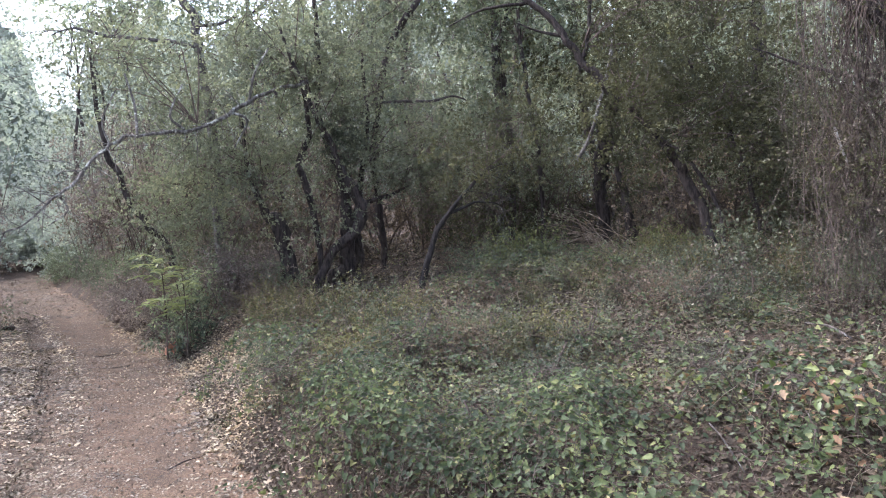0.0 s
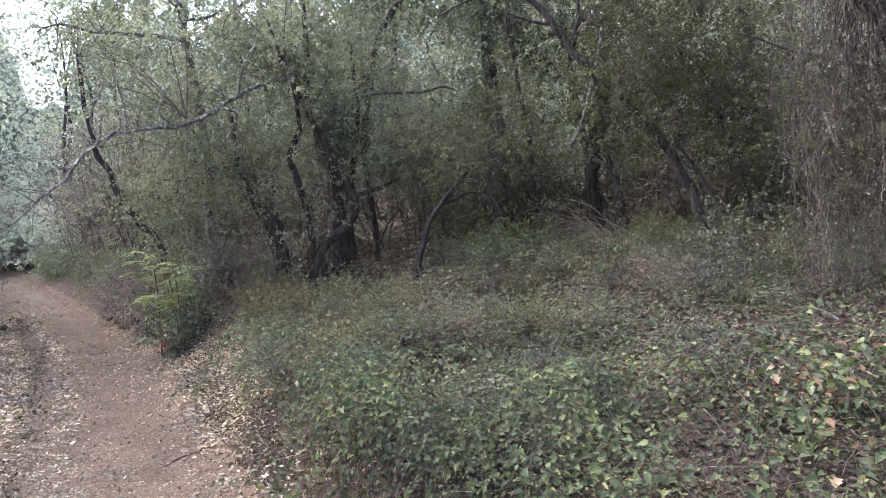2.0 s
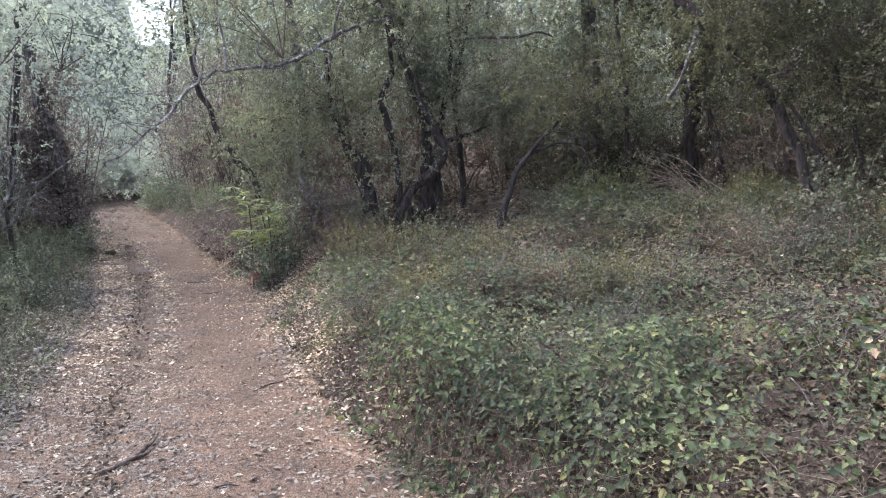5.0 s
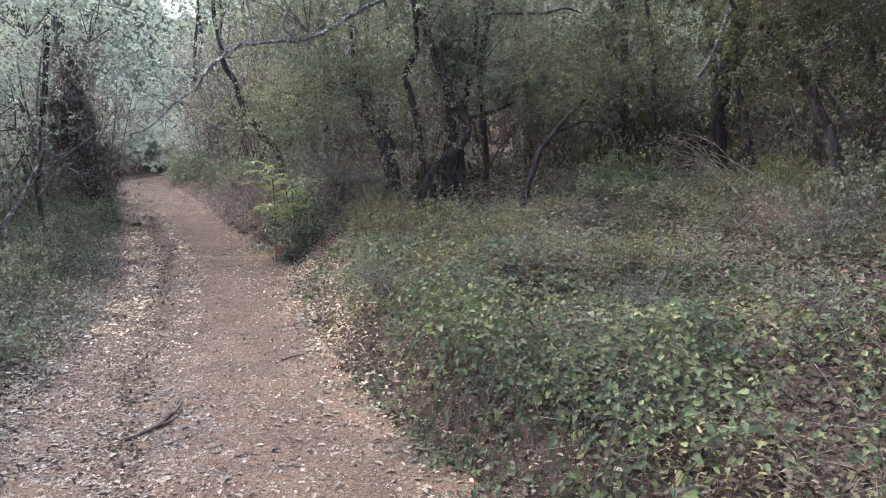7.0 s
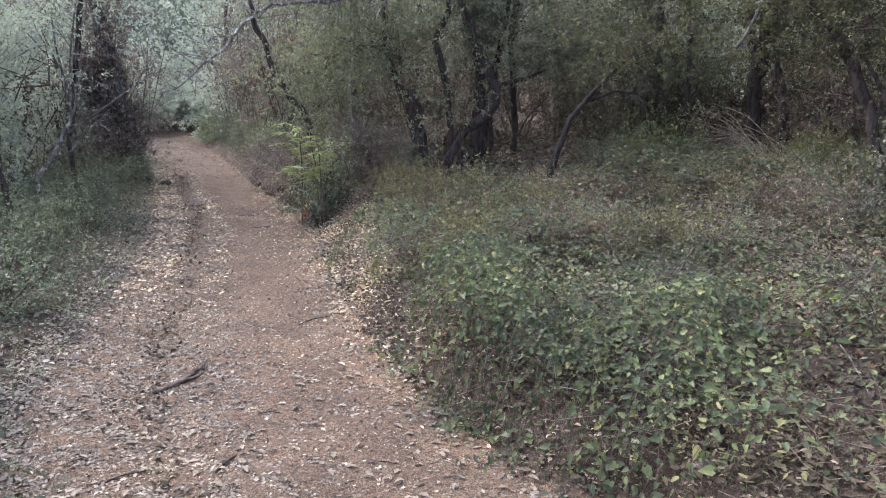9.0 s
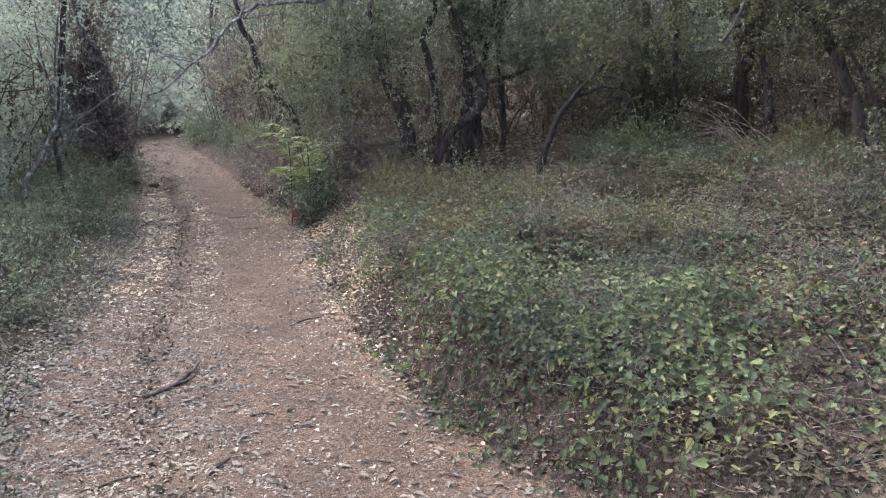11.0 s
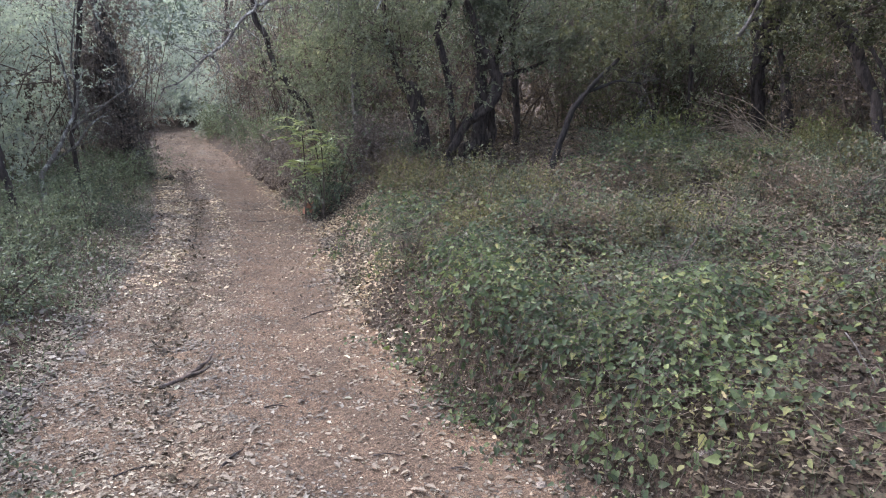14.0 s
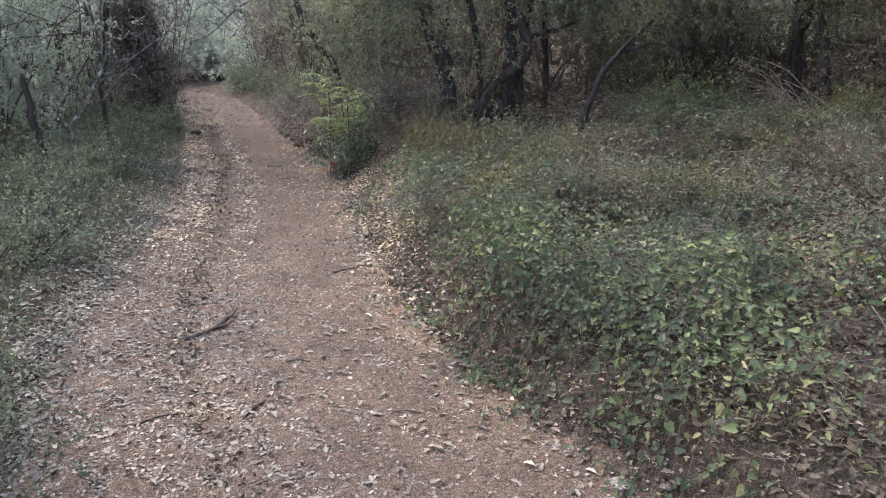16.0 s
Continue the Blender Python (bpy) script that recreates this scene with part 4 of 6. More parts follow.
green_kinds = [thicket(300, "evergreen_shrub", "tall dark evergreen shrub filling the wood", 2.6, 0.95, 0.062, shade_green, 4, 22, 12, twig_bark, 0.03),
               thicket(301, "evergreen_shrub", "tall dark evergreen shrub filling the wood", 3.3, 1.1, 0.066, oak_green, 4, 25, 12, twig_bark, 0.05),
               thicket(302, "evergreen_shrub", "tall shrub filling the wood, its green greyed for haze", 2.9, 1.0, 0.055, haze_green, 4, 27, 17, twig_bark, 0.03)]
dry_kinds = [thicket(310, "dry_shrub", "brown half-dead twiggy shrub under the trees", 1.4, 1.0, 0.036, dry_foliage, 4, 30, 11, twig_bark, 0.02),
             thicket(311, "dry_shrub", "brown half-dead twiggy shrub under the trees", 1.8, 1.0, 0.04, dry_foliage, 4, 26, 11, twig_bark, 0.15),
             thicket(312, "dry_shrub", "dark twiggy shrub with few leaves on it", 1.7, 1.0, 0.04, oak_green, 4, 20, 10, twig_bark, 0.1),
             thicket(313, "undergrowth_shrub", "low dark leafy undergrowth beneath the trees", 1.35, 0.9, 0.05, shade_green, 3, 30, 12, twig_bark, 0.0),
             thicket(314, "dry_tall_shrub", "tall purple-brown bush hung with dry creeper", 3.1, 0.75, 0.045, purple_dry, 5, 46, 12, twig_bark, 0.0)]
spots = np.random.default_rng(8)
g_at, d_at = [], []
for back, step, row in ((11.2, 1.5, 0), (13.4, 1.8, 1), (16.4, 2.5, 2), (20.5, 3.2, 3)):
    a = -0.62
    while a < 0.78:
        d = back + spots.normal() * 0.5
        x, y = np.sin(a) * d, np.cos(a) * d
        if (y > 23 or not left_edge(y) - 0.9 < x < right_edge(y) + 0.9) and not (row < 1 and 0.42 < x / y < 0.51):
            k, turn = int(spots.integers(2)), spots.random() * 360
            if row < 2 and (-0.14 < x / y < 0.2 or (row == 1 and x / y < 0.5 and x > 0)) and (k == 0 or row == 0):
                d_at.append((4, x, y + 0.4, turn))
            else:
                g_at.append((2 if x < left_edge(y) else k, x, y, turn))
        a += step / back * (0.8 + 0.4 * spots.random())
for back, step in ((10.2, 1.3), (10.9, 0.95), (11.7, 1.1), (12.6, 1.3)):
    a = -0.1
    while a < 0.72:
        d = back + spots.normal() * 0.35 - 0.8 * max(a - 0.3, 0) / 0.4
        x, y = np.sin(a) * d, np.cos(a) * d
        if x > right_edge(y) + 1.4 and not (d < 11.6 and 0.0 < x / y < 0.22) and not (d < 11.7 and 0.36 < x / y < 0.52):
            d_at.append(((0, 3, 1, 0, 2, 3)[int(spots.integers(6))], x, y, spots.random() * 360))
        a += step / back * (0.8 + 0.4 * spots.random())
# shrubs close along both sides of the track further on
for x, y in [(-6.6, 12.6), (-7.4, 14.6), (-8.3, 16.6), (-9.5, 18.8), (-11, 21.5), (-3.2, 14.2), (-2.2, 12.6), (-3.9, 16.4), (-4.9, 18.6), (-5.6, 19.6), (-9.6, 24.4), (-8.8, 24.9), (-8.0, 24.6),
             (-7.2, 25.0), (-10.3, 23.2), (-5.9, 7.4), (-6.4, 5.4), (-6.2, 8.7), (6.1, 5.6), (6.4, 6.9), (5.9, 4.4), (5.6, 7.9)]:
    g_at.append((2 if x < left_edge(y) and x < -4 else int(spots.integers(2)), x, y, spots.random() * 360))
for x, y in [(-7.0, 9.8), (-7.6, 7.0), (-8.4, 11.6), (-9.4, 9.0), (-8.8, 13.8), (-10.4, 12.0), (-11.2, 15.6), (-10.0, 16.6), (-7.6, 4.6), (-9.4, 5.8), (-12.6, 18.6), (-10.0, 21.4), (-4.4, 20.3), (-11.5, 24.5)]:
    g_at.append((2 if x < left_edge(y) and x < -4 else int(spots.integers(2)), x, y, spots.random() * 360))
for x, y in [(-6.6, 9.0), (-6.9, 11.0), (-7.2, 8.2), (-6.3, 6.6), (-7.8, 12.8), (-6.5, 10.1), (-7.4, 9.4)]:
    g_at.append((2, x, y, spots.random() * 360))
d_at += [(4, x, y, spots.random() * 360) for x, y in [(-2.75, 13.2), (-3.1, 14.1), (-1.9, 12.9), (-3.8, 15.0), (-4.5, 16.2), (-5.2, 17.8), (-6.0, 11.9), (-5.7, 12.6), (-6.6, 11.2)]]
plant_out(green_kinds, g_at)
plant_out(dry_kinds, d_at)

# far woods closing the view: a wooded slope and its leaves
m_, n_, l_, p_ = shader("far_wood_slope")
mass = noise_tex(n_, l_, 1.1, 8, 0.75)
rr = ramp(n_, [(0.3, (0.035, 0.042, 0.028)), (0.5, (0.1, 0.115, 0.075)), (0.7, (0.19, 0.21, 0.14))])
l_.new(mass.outputs[0], rr.inputs[0])
l_.new(rr.outputs[0], p_.inputs["Base Color"])
p_.inputs["Roughness"].default_value = 0.9
bump(n_, l_, p_, mass.outputs[0], 1.0, 0.6)
aa, hh = np.meshgrid(np.linspace(-1.3, 1.3, 220), np.linspace(0, 1, 26))
dd = 46 + 5 * hh + 1.2 * ripple(aa * 40, hh * 12, 1.1, 55)
top = 14.0 - 6.5 * np.exp(-((np.tan(np.clip(aa, -1.2, 1.2)) + 0.31) / 0.05) ** 2) + 2.0 * ripple(aa * 40, aa * 7, 1.6, 56) + 1.2 * ripple(aa * 40, aa * 9, 4.0, 54)
slope = part("far_slope", grid_mesh("far_slope", np.sin(aa) * dd, np.cos(aa) * dd, -0.5 + hh * top + 2.0), m_)
tagged(slope, "dense wooded slope closing the view", "backdrop", kind="structure")
r = np.random.default_rng(60)
n = 75000
a = r.uniform(-1.15, 1.15, n)
d = 34 + 12 * r.random(n)
x, y = np.sin(a) * d, np.cos(a) * d
z = r.random(n) ** 1.5 * (15 + 3.0 * ripple(x, y, 0.5, 57) + 2.0 * ripple(x, y, 1.7, 59) - 5.5 * np.exp(-((x / y + 0.31 + 0.02 * ripple(x, y, 0.8, 58)) / 0.045) ** 2)) + lie(x, y)
c = np.stack([x, y, z], -1) + r.normal(size=(n, 3)) * 0.3
s = 0.24 * (0.6 + 0.8 * r.random(n))
woods = part("far_woods", leaves("far_woods", c, r.normal(size=(n, 3)), r.normal(size=(n, 3)) + np.array([0, -0.6, 0.6]), s, s * 0.6), haze_green)
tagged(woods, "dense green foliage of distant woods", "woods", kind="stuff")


# ---- low growth ----
def scatter(n, x0, x1, y0, y1, seed, keep):
    r = np.random.default_rng(seed)
    x, y = r.uniform(x0, x1, n), r.uniform(y0, y1, n)
    k = keep(x, y, r)
    x, y = x[k], y[k]
    return x, y, lie(x, y), r


def off_right(x, y):
    return x - right_edge(y)


def off_left(x, y):
    return left_edge(y) - x


def shoulder(y):
    """How far the bare litter reaches up the bank from the track."""
    return 0.08 + 0.85 * np.exp(-((y - 7.6) / 1.6) ** 2)


def patchy(x, y, f, seed):
    return 0.5 + 0.5 * np.clip(ripple(x, y, f, seed), -1, 1)


def bare(x, y):
    """A strip of bare litter running up through the clearing."""
    return np.exp(-((x - 2.5 + 0.25 * (y - 4.5) * (y > 5.2) - 0.15 * np.sin(2.5 * y)) / 0.5) ** 2) * smooth(3.0, 3.7, y) * smooth(7.4, 6.2, y)


def strew(name, label, category, n, area, seed, keep, size, style, mat, lift, flat, width=0.55, curl=0.1, fold=0.1):
    x, y, z, r = scatter(n, *area, seed, keep)
    k = len(x)
    s = size * (0.55 + 0.8 * r.random(k))
    base = np.stack([x, y, z + lift * r.random(k) ** 1.5 + 0.008], -1)
    way = np.stack([r.normal(size=k), r.normal(size=k), r.normal(size=k) * flat], -1)
    face = np.stack([r.normal(size=k) * flat, r.normal(size=k) * flat, np.ones(k)], -1)
    return tagged(part(name, leaves(name, base, way, face, s, s * width, style, curl, fold), mat), label, category, kind="stuff")


def across(x, y):
    return (x - left_edge(y)) / np.maximum(right_edge(y) - left_edge(y), 0.1)


bank_zone = lambda x, y, r: (off_right(x, y) > 0.02) & (r.random(len(x)) < 1.4 / (1 + 0.035 * (x * x + y * y)) + 0.1)
strew("leaf_litter", "brown dead oak leaves lying over the bank", "dead leaves", 46000, (-4, 8, 1.2, 12), 70, bank_zone, 0.034, "lobed", dead_brown, 0.03, 0.55, 0.65, 0.4, 0.3)
strew("leaf_litter", "crumpled brown leaves on the lower edge of the bank", "dead leaves", 11000, (-1, 5.5, 1.2, 5.6), 75, lambda x, y, r: off_right(x, y) > 0.0, 0.042, "lobed", dead_brown, 0.03, 0.5, 0.65, 0.4, 0.25)
strew("leaf_litter", "dark brown oak leaves matted on the foot of the bank", "dead leaves", 9000, (-0.6, 4.2, 1.5, 4.2), 64, lambda x, y, r: (off_right(x, y) > -0.05) & (r.random(len(x)) < 0.85), 0.042, "lobed", dead_brown, 0.02, 0.35, 0.7, 0.35, 0.2)
strew("leaf_litter", "tan fallen oak leaves lying in the clearing", "dead leaves", 60000, (0.5, 6, 3.2, 9.5), 69,
      lambda x, y, r: r.random(len(x)) < 0.9 * smooth(0.45, 0.75, patchy(x, y, 1.7, 36)) * smooth(3.4, 1.2, np.hypot((x - 2.9) * 0.8, y - 6.3)) + 0.1 + 0.8 * bare(x, y), 0.034, "oval", tan_leaf, 0.05, 0.5, 0.7)
strew("leaf_litter", "pale dry leaves scattered along the track", "dead leaves", 330000, (-6, 2.2, 1.2, 13), 71,
      lambda x, y, r: (off_right(x, y) < 0.1) & (off_left(x, y) < 0.25) & (r.random(len(x)) < 0.12 + 0.2 * smooth(5, 8, y) + 0.3 * smooth(0.8, 1.0, across(x, y)) * smooth(3.0, 5.0, y) + (0.55 + 0.45 * patchy(x, y, 1.6, 9)) * smooth(0.6, 0.36, across(x, y)) * smooth(17, 9, y)), 0.02, "oval", track_litter, 0.005, 0.2, 0.62, 0.2, 0.15)
strew("leaf_litter", "dry lobed oak leaves scattered over the track", "dead leaves", 26000, (-3, 2.2, 1.2, 5.5), 68,
      lambda x, y, r: (off_right(x, y) < 0.2) & (off_left(x, y) < 0.2) & (r.random(len(x)) < 0.1 + 0.12 * smooth(0.8, 1.0, across(x, y)) + (0.3 + 0.4 * patchy(x, y, 1.6, 9)) * smooth(0.62, 0.36, across(x, y))), 0.03, "lobed", track_litter, 0.005, 0.18, 0.72, 0.25, 0.15)
strew("leaf_litter", "small flat dry leaves thick on the near track", "dead leaves", 52000, (-2.8, 0.9, 1.6, 5.2), 62,
      lambda x, y, r: (off_right(x, y) < 0.1) & (off_left(x, y) < 0.2) & (r.random(len(x)) < 0.22 + 0.75 * smooth(0.66, 0.4, across(x, y))), 0.02, "oval", track_litter, 0.004, 0.2, 0.6, 0.2, 0.15)
strew("leaf_litter", "middling scraps of dry leaf on the track", "dead leaves", 120000, (-6, 2.2, 1.2, 13), 74,
      lambda x, y, r: (off_right(x, y) < 0.12) & (off_left(x, y) < 0.25) & (r.random(len(x)) < 0.16 + 0.6 * patchy(x, y, 1.9, 11) * smooth(0.65, 0.3, across(x, y)) + 0.25 * smooth(0.6, 0.3, across(x, y)) + 0.2 * smooth(0.8, 1.0, across(x, y))), 0.02, "oval", dead_bits, 0.004, 0.2, 0.6, 0.2, 0.15)
strew("leaf_litter", "crumbled leaf bits along the foot of the bank", "dead leaves", 48000, (-4, 2.5, 1.2, 10), 76,
      lambda x, y, r: (off_right(x, y) > -0.15) & (off_right(x, y) < 0.9 * r.random(len(x))), 0.022, "small", dead_bits, 0.01, 0.3, 0.75)
strew("leaf_litter", "dark leaf scraps gathered in the wheel rut", "dead leaves", 130000, (-6, 2.2, 1.2, 13), 77,
      lambda x, y, r: (np.abs(across(x, y) - 0.3 + 0.03 * ripple(x, y, 2.2, 61)) < 0.015 + 0.13 * r.random(len(x)) * patchy(x, y, 4, 62)) & (r.random(len(x)) < 0.3 + 0.7 * smooth(0.35, 0.65, patchy(x, y, 9, 59))), 0.034, "oval", dead_brown, 0.014, 0.5, 0.6)
strew("leaf_litter", "pale dry leaves heaped along the foot of the bank", "dead leaves", 185000, (-4.5, 1.5, 2.2, 12), 66,
      lambda x, y, r: r.random(len(x)) < np.exp(-((off_right(x, y) - 0.5 * shoulder(y)) / (0.12 + 0.6 * shoulder(y))) ** 2) * (0.25 + 0.75 * patchy(x, y, 2.8, 38)) * (0.1 + 0.9 * smooth(3.4, 4.8, y)), 0.03, "oval", foot_litter, 0.015, 0.35, 0.6, 0.3, 0.2)
strew("leaf_litter", "small crumbled leaf bits on the track", "dead leaves", 125000, (-5, 2.2, 1.2, 10), 72,
      lambda x, y, r: (off_right(x, y) < 0.1) & (off_left(x, y) < 0.15), 0.019, "small", dead_bits, 0.004, 0.25, 0.75)
strew("leaf_litter", "pale dry leaves drifted beside the wheel rut", "dead leaves", 60000, (-5.5, -1.5, 4.6, 13), 63,
      lambda x, y, r: r.random(len(x)) < smooth(4.6, 6.5, y) * (smooth(-0.02, 0.06, across(x, y)) * smooth(0.3, 0.2, across(x, y)) + 0.55 * smooth(0.36, 0.42, across(x, y)) * smooth(0.56, 0.44, across(x, y))), 0.038, "oval", foot_litter, 0.008, 0.25, 0.6, 0.2, 0.15)
strew("leaf_litter", "dry leaf scraps at the bend of the track", "dead leaves", 44000, (-9.5, -3.5, 12.5, 22.5), 65,
      lambda x, y, r: (off_right(x, y) < 0.2) & (off_left(x, y) < 0.3), 0.03, "small", track_litter, 0.01, 0.35, 0.7)
strew("leaf_litter", "brown leaves under the verge plants", "dead leaves", 30000, (-7, 0, 1.2, 11), 73, lambda x, y, r: (off_left(x, y) > -0.1) & (r.random(len(x)) < smooth(4.5, 0.3, off_left(x, y)) + 0.1), 0.036, "oval", verge_dead, 0.03, 0.35, 0.7)


def mound(x, y):
    """Height of the creeper tangle above the soil."""
    u = off_right(x, y)
    return smooth(0.0, 0.4 - 0.2 * np.exp(-((y - 3.5) / 0.9) ** 2), u) * (0.03 + 0.14 * patchy(x, y, 3.4, 15) + 0.2 * patchy(x, y, 1.5, 16) ** 2 + 0.08 * patchy(x, y, 8.0, 17) + 0.1 * patchy(x, y, 13.0, 14) ** 2 * smooth(4.0, 5.0, y)) * smooth(10, 3, u) * (1 + 0.5 * np.exp(-((x - 0.3) ** 2 + (y - 3.5) ** 2) / 0.5))


def creepers(name, label, n, area, seed, keep, size, mat, style="heart", width=0.8):
    x, y, z, r = scatter(n, *area, seed, keep)
    k = len(x)
    s = size * (0.35 + 1.1 * r.random(k) ** 1.3)
    base = np.stack([x, y, z + mound(x, y) * (0.15 + 0.85 * r.random(k) ** 0.55) + 0.015], -1)
    a = r.random(k) * 6.283
    way = np.stack([np.cos(a), np.sin(a), -0.15 + 0.45 * r.normal(size=k)], -1)
    face = np.stack([r.normal(size=k) * 0.5, -0.6 + r.normal(size=k) * 0.5, np.ones(k)], -1)
    return tagged(part(name, leaves(name, base, way, face, s, s * width, style, 0.2), mat), label, "ground cover", kind="stuff")


def clump(x, y, cx, cy, w):
    return np.exp(-((x - cx) ** 2 + (y - cy) ** 2) / w ** 2)


def near(x, y):
    """Where the creepers grow thick."""
    thick = 1.4 * clump(x, y, 0.3, 3.45, 0.8) + 0.7 * clump(x, y, 0.12, 3.2, 0.4) + 0.5 * clump(x, y, -0.1, 4.1, 0.4) + 0.28 * clump(x, y, 1.55, 2.95, 0.5) + 0.3 * clump(x, y, 1.6, 2.2, 0.5) + 0.7 * clump(x, y, 0.5, 2.85, 0.3) + 0.75 * clump(x, y, 0.95, 2.5, 0.35) + 0.75 * clump(x, y, 1.25, 2.2, 0.35) + 0.12 * clump(x, y, 2.3, 3.2, 0.8) + 0.3 * smooth(0.52, 0.75, patchy(x, y, 1.3, 77)) * smooth(4.2, 5.0, y) * smooth(7.6, 6.6, y) * (1 - bare(x, y))
    return np.clip(0.03 + 0.03 * smooth(6.0, 4.2, y) + thick, 0, 1) * (1 - 0.4 * clump(x, y, 0.72, 2.62, 0.2))


creepers("creeper_leaves", "heart-shaped green creeper leaves covering the bank", 60000, (-1.5, 6.5, 1.2, 8.5), 80,
         lambda x, y, r: (off_right(x, y) > 0.05) & (r.random(len(x)) < near(x, y) * (0.04 + 0.95 * smooth(0.3, 0.6, patchy(x, y, 2.4, 21)) * smooth(0.3, 0.6, patchy(x, y, 7.0, 22)))), 0.032, cover_green, "heart", 0.68)
creepers("creeper_leaves", "narrow pointed leaves among the creepers", 95000, (-1.5, 6.5, 1.2, 8.5), 90,
         lambda x, y, r: (off_right(x, y) > 0.03) & (r.random(len(x)) < near(x, y) * (0.08 + 0.6 * smooth(0.42, 0.7, patchy(x, y, 5.0, 24)))), 0.03, bank_green, "oval", 0.32)
creepers("low_plants", "small-leaved green undergrowth on the bank", 135000, (-4, 8, 1.5, 11), 81,
         lambda x, y, r: (off_right(x, y) > shoulder(y)) & (r.random(len(x)) < (0.1 + 0.45 * smooth(0.42, 0.6, patchy(x, y, 4.2, 26)) + 0.4 * smooth(0.4, 0.65, patchy(x, y, 1.9, 23))) * (1 - 0.85 * smooth(7.0, 8.8, y)) * (0.15 + 0.85 * smooth(2.8, 4.8, y)) * (1 - 0.85 * bare(x, y)) * (1.3 - 1.2 * smooth(4.0, 4.8, y) * smooth(0.6, 0.36, patchy(x, y, 12.0, 44)))), 0.034, clearing_green, "oval", 0.5)
creepers("dry_sprigs", "brown dry sprigs among the bank undergrowth", 95000, (-4, 8, 1.3, 11), 83,
         lambda x, y, r: (off_right(x, y) > shoulder(y)) & (r.random(len(x)) < (0.05 + 0.38 * smooth(0.4, 0.75, patchy(x, y, 2.3, 33))) * (1 - 0.7 * bare(x, y)) * (1.2 - smooth(0.62, 0.4, patchy(x, y, 10.0, 43)))), 0.038, dry_foliage, "small", 0.22)
creepers("low_plants", "bluish fine-leaved undergrowth on the bank", 22000, (-4, 7, 1.5, 11), 82,
         lambda x, y, r: (off_right(x, y) > shoulder(y)) & (r.random(len(x)) < 0.03 + 0.5 * smooth(0.65, 0.85, patchy(x, y, 2.6, 25))), 0.026, bluish_green, "small", 0.3)


def vines(name, label, n, area, seed, keep, size, mat, joints=11):
    """Trailing shoots with heart-shaped leaves to either side of the stem."""
    x, y, z, r = scatter(n, *area, seed, keep)
    k = len(x)
    a = r.random(k) * 6.283
    step = 0.024 + 0.018 * r.random(k)
    rise = 0.02 + 0.12 * r.random(k) ** 2
    px, py, q = x.copy(), y.copy(), []
    for j in range(joints):
        q.append(np.stack([px, py, lie(px, py) + mound(px, py) * 0.9 + 0.03 + rise * np.sin(2.6 * j / joints)], -1))
        a = a + r.normal(size=k) * 0.28
        px, py = px + np.cos(a) * step, py + np.sin(a) * step
    q = np.stack(q, 1)
    along = unit(np.gradient(q, axis=1).reshape(-1, 3)).reshape(q.shape)
    side = np.cross(along, [0, 0, 1.0]) * np.where(np.arange(joints) % 2, 1, -1)[None, :, None]
    flat = lambda v: v.reshape(-1, 3)
    m = k * joints
    way = flat(side + along * 0.5) + r.normal(size=(m, 3)) * 0.35 - [0, 0, 0.3]
    s = size * (0.35 + 0.95 * r.random(m) ** 1.4) * np.tile(1 - 0.5 * np.arange(joints) / joints, k)
    face = r.normal(size=(m, 3)) * 0.5 + [-0.2, -0.6, 0.7]
    tagged(part(name, leaves(name, flat(q), way, face, s, s * 0.66, "heart", 0.25, 0.25), mat), label, "ground cover", kind="stuff")
    paths = [[(*p, 0.0014) for p in line[::3]] for line in q]
    tagged(part("vine_stems", tubes("vine_stems", paths, 3, 1), twig_bark), "thin trailing stems of the creepers", "stems", kind="stuff")


vines("vine_leaves", "heart-shaped green leaves on trailing shoots over the bank", 16000, (-1.2, 5.5, 1.6, 7.6), 95,
      lambda x, y, r: (off_right(x, y) > 0.04) & (r.random(len(x)) < near(x, y) * (0.02 + 0.98 * smooth(0.4, 0.6, patchy(x, y, 5.5, 19)) * np.maximum(0.3 + 0.7 * smooth(0.28, 0.5, patchy(x, y, 2.7, 18)), 1.2 * clump(x, y, 0.1, 3.45, 0.65) + 0.9 * clump(x, y, 1.2, 2.4, 0.5)))), 0.047, vine_green)


def tuft_field(name, label, n, area, seed, keep, high, wide, mat, category="grass"):
    x, y, z, r = scatter(n, *area, seed, keep)
    k = len(x)
    h = high * (0.4 + 0.9 * r.random(k))
    base = np.stack([x, y, z - 0.01], -1)
    way = np.stack([r.normal(size=k) * 0.45, r.normal(size=k) * 0.45, np.ones(k)], -1)
    face = np.stack([r.normal(size=k), r.normal(size=k), np.full(k, 0.2)], -1)
    return tagged(part(name, grass_blades(name, base, way, face, h, wide), mat), label, category, kind="stuff")


tuft_field("grass", "fine green grass on the verge beside the track", 120000, (-9, 2, -2.5, 16), 84, lambda x, y, r: (off_left(x, y) > 0.02 + 0.15 * r.random(len(x))) & (r.random(len(x)) < 0.35 + 0.65 * patchy(x, y, 1.8, 27)), 0.17, 0.004, verge_grass)
tuft_field("grass", "sparse dry and green grass on the bank", 8000, (-5, 8, 1.4, 13), 85, lambda x, y, r: (off_right(x, y) > shoulder(y) + 0.5 * smooth(8.0, 9.0, y)) & (r.random(len(x)) < 0.2 + 0.8 * patchy(x, y, 1.7, 29)), 0.12, 0.0035, grass_green)

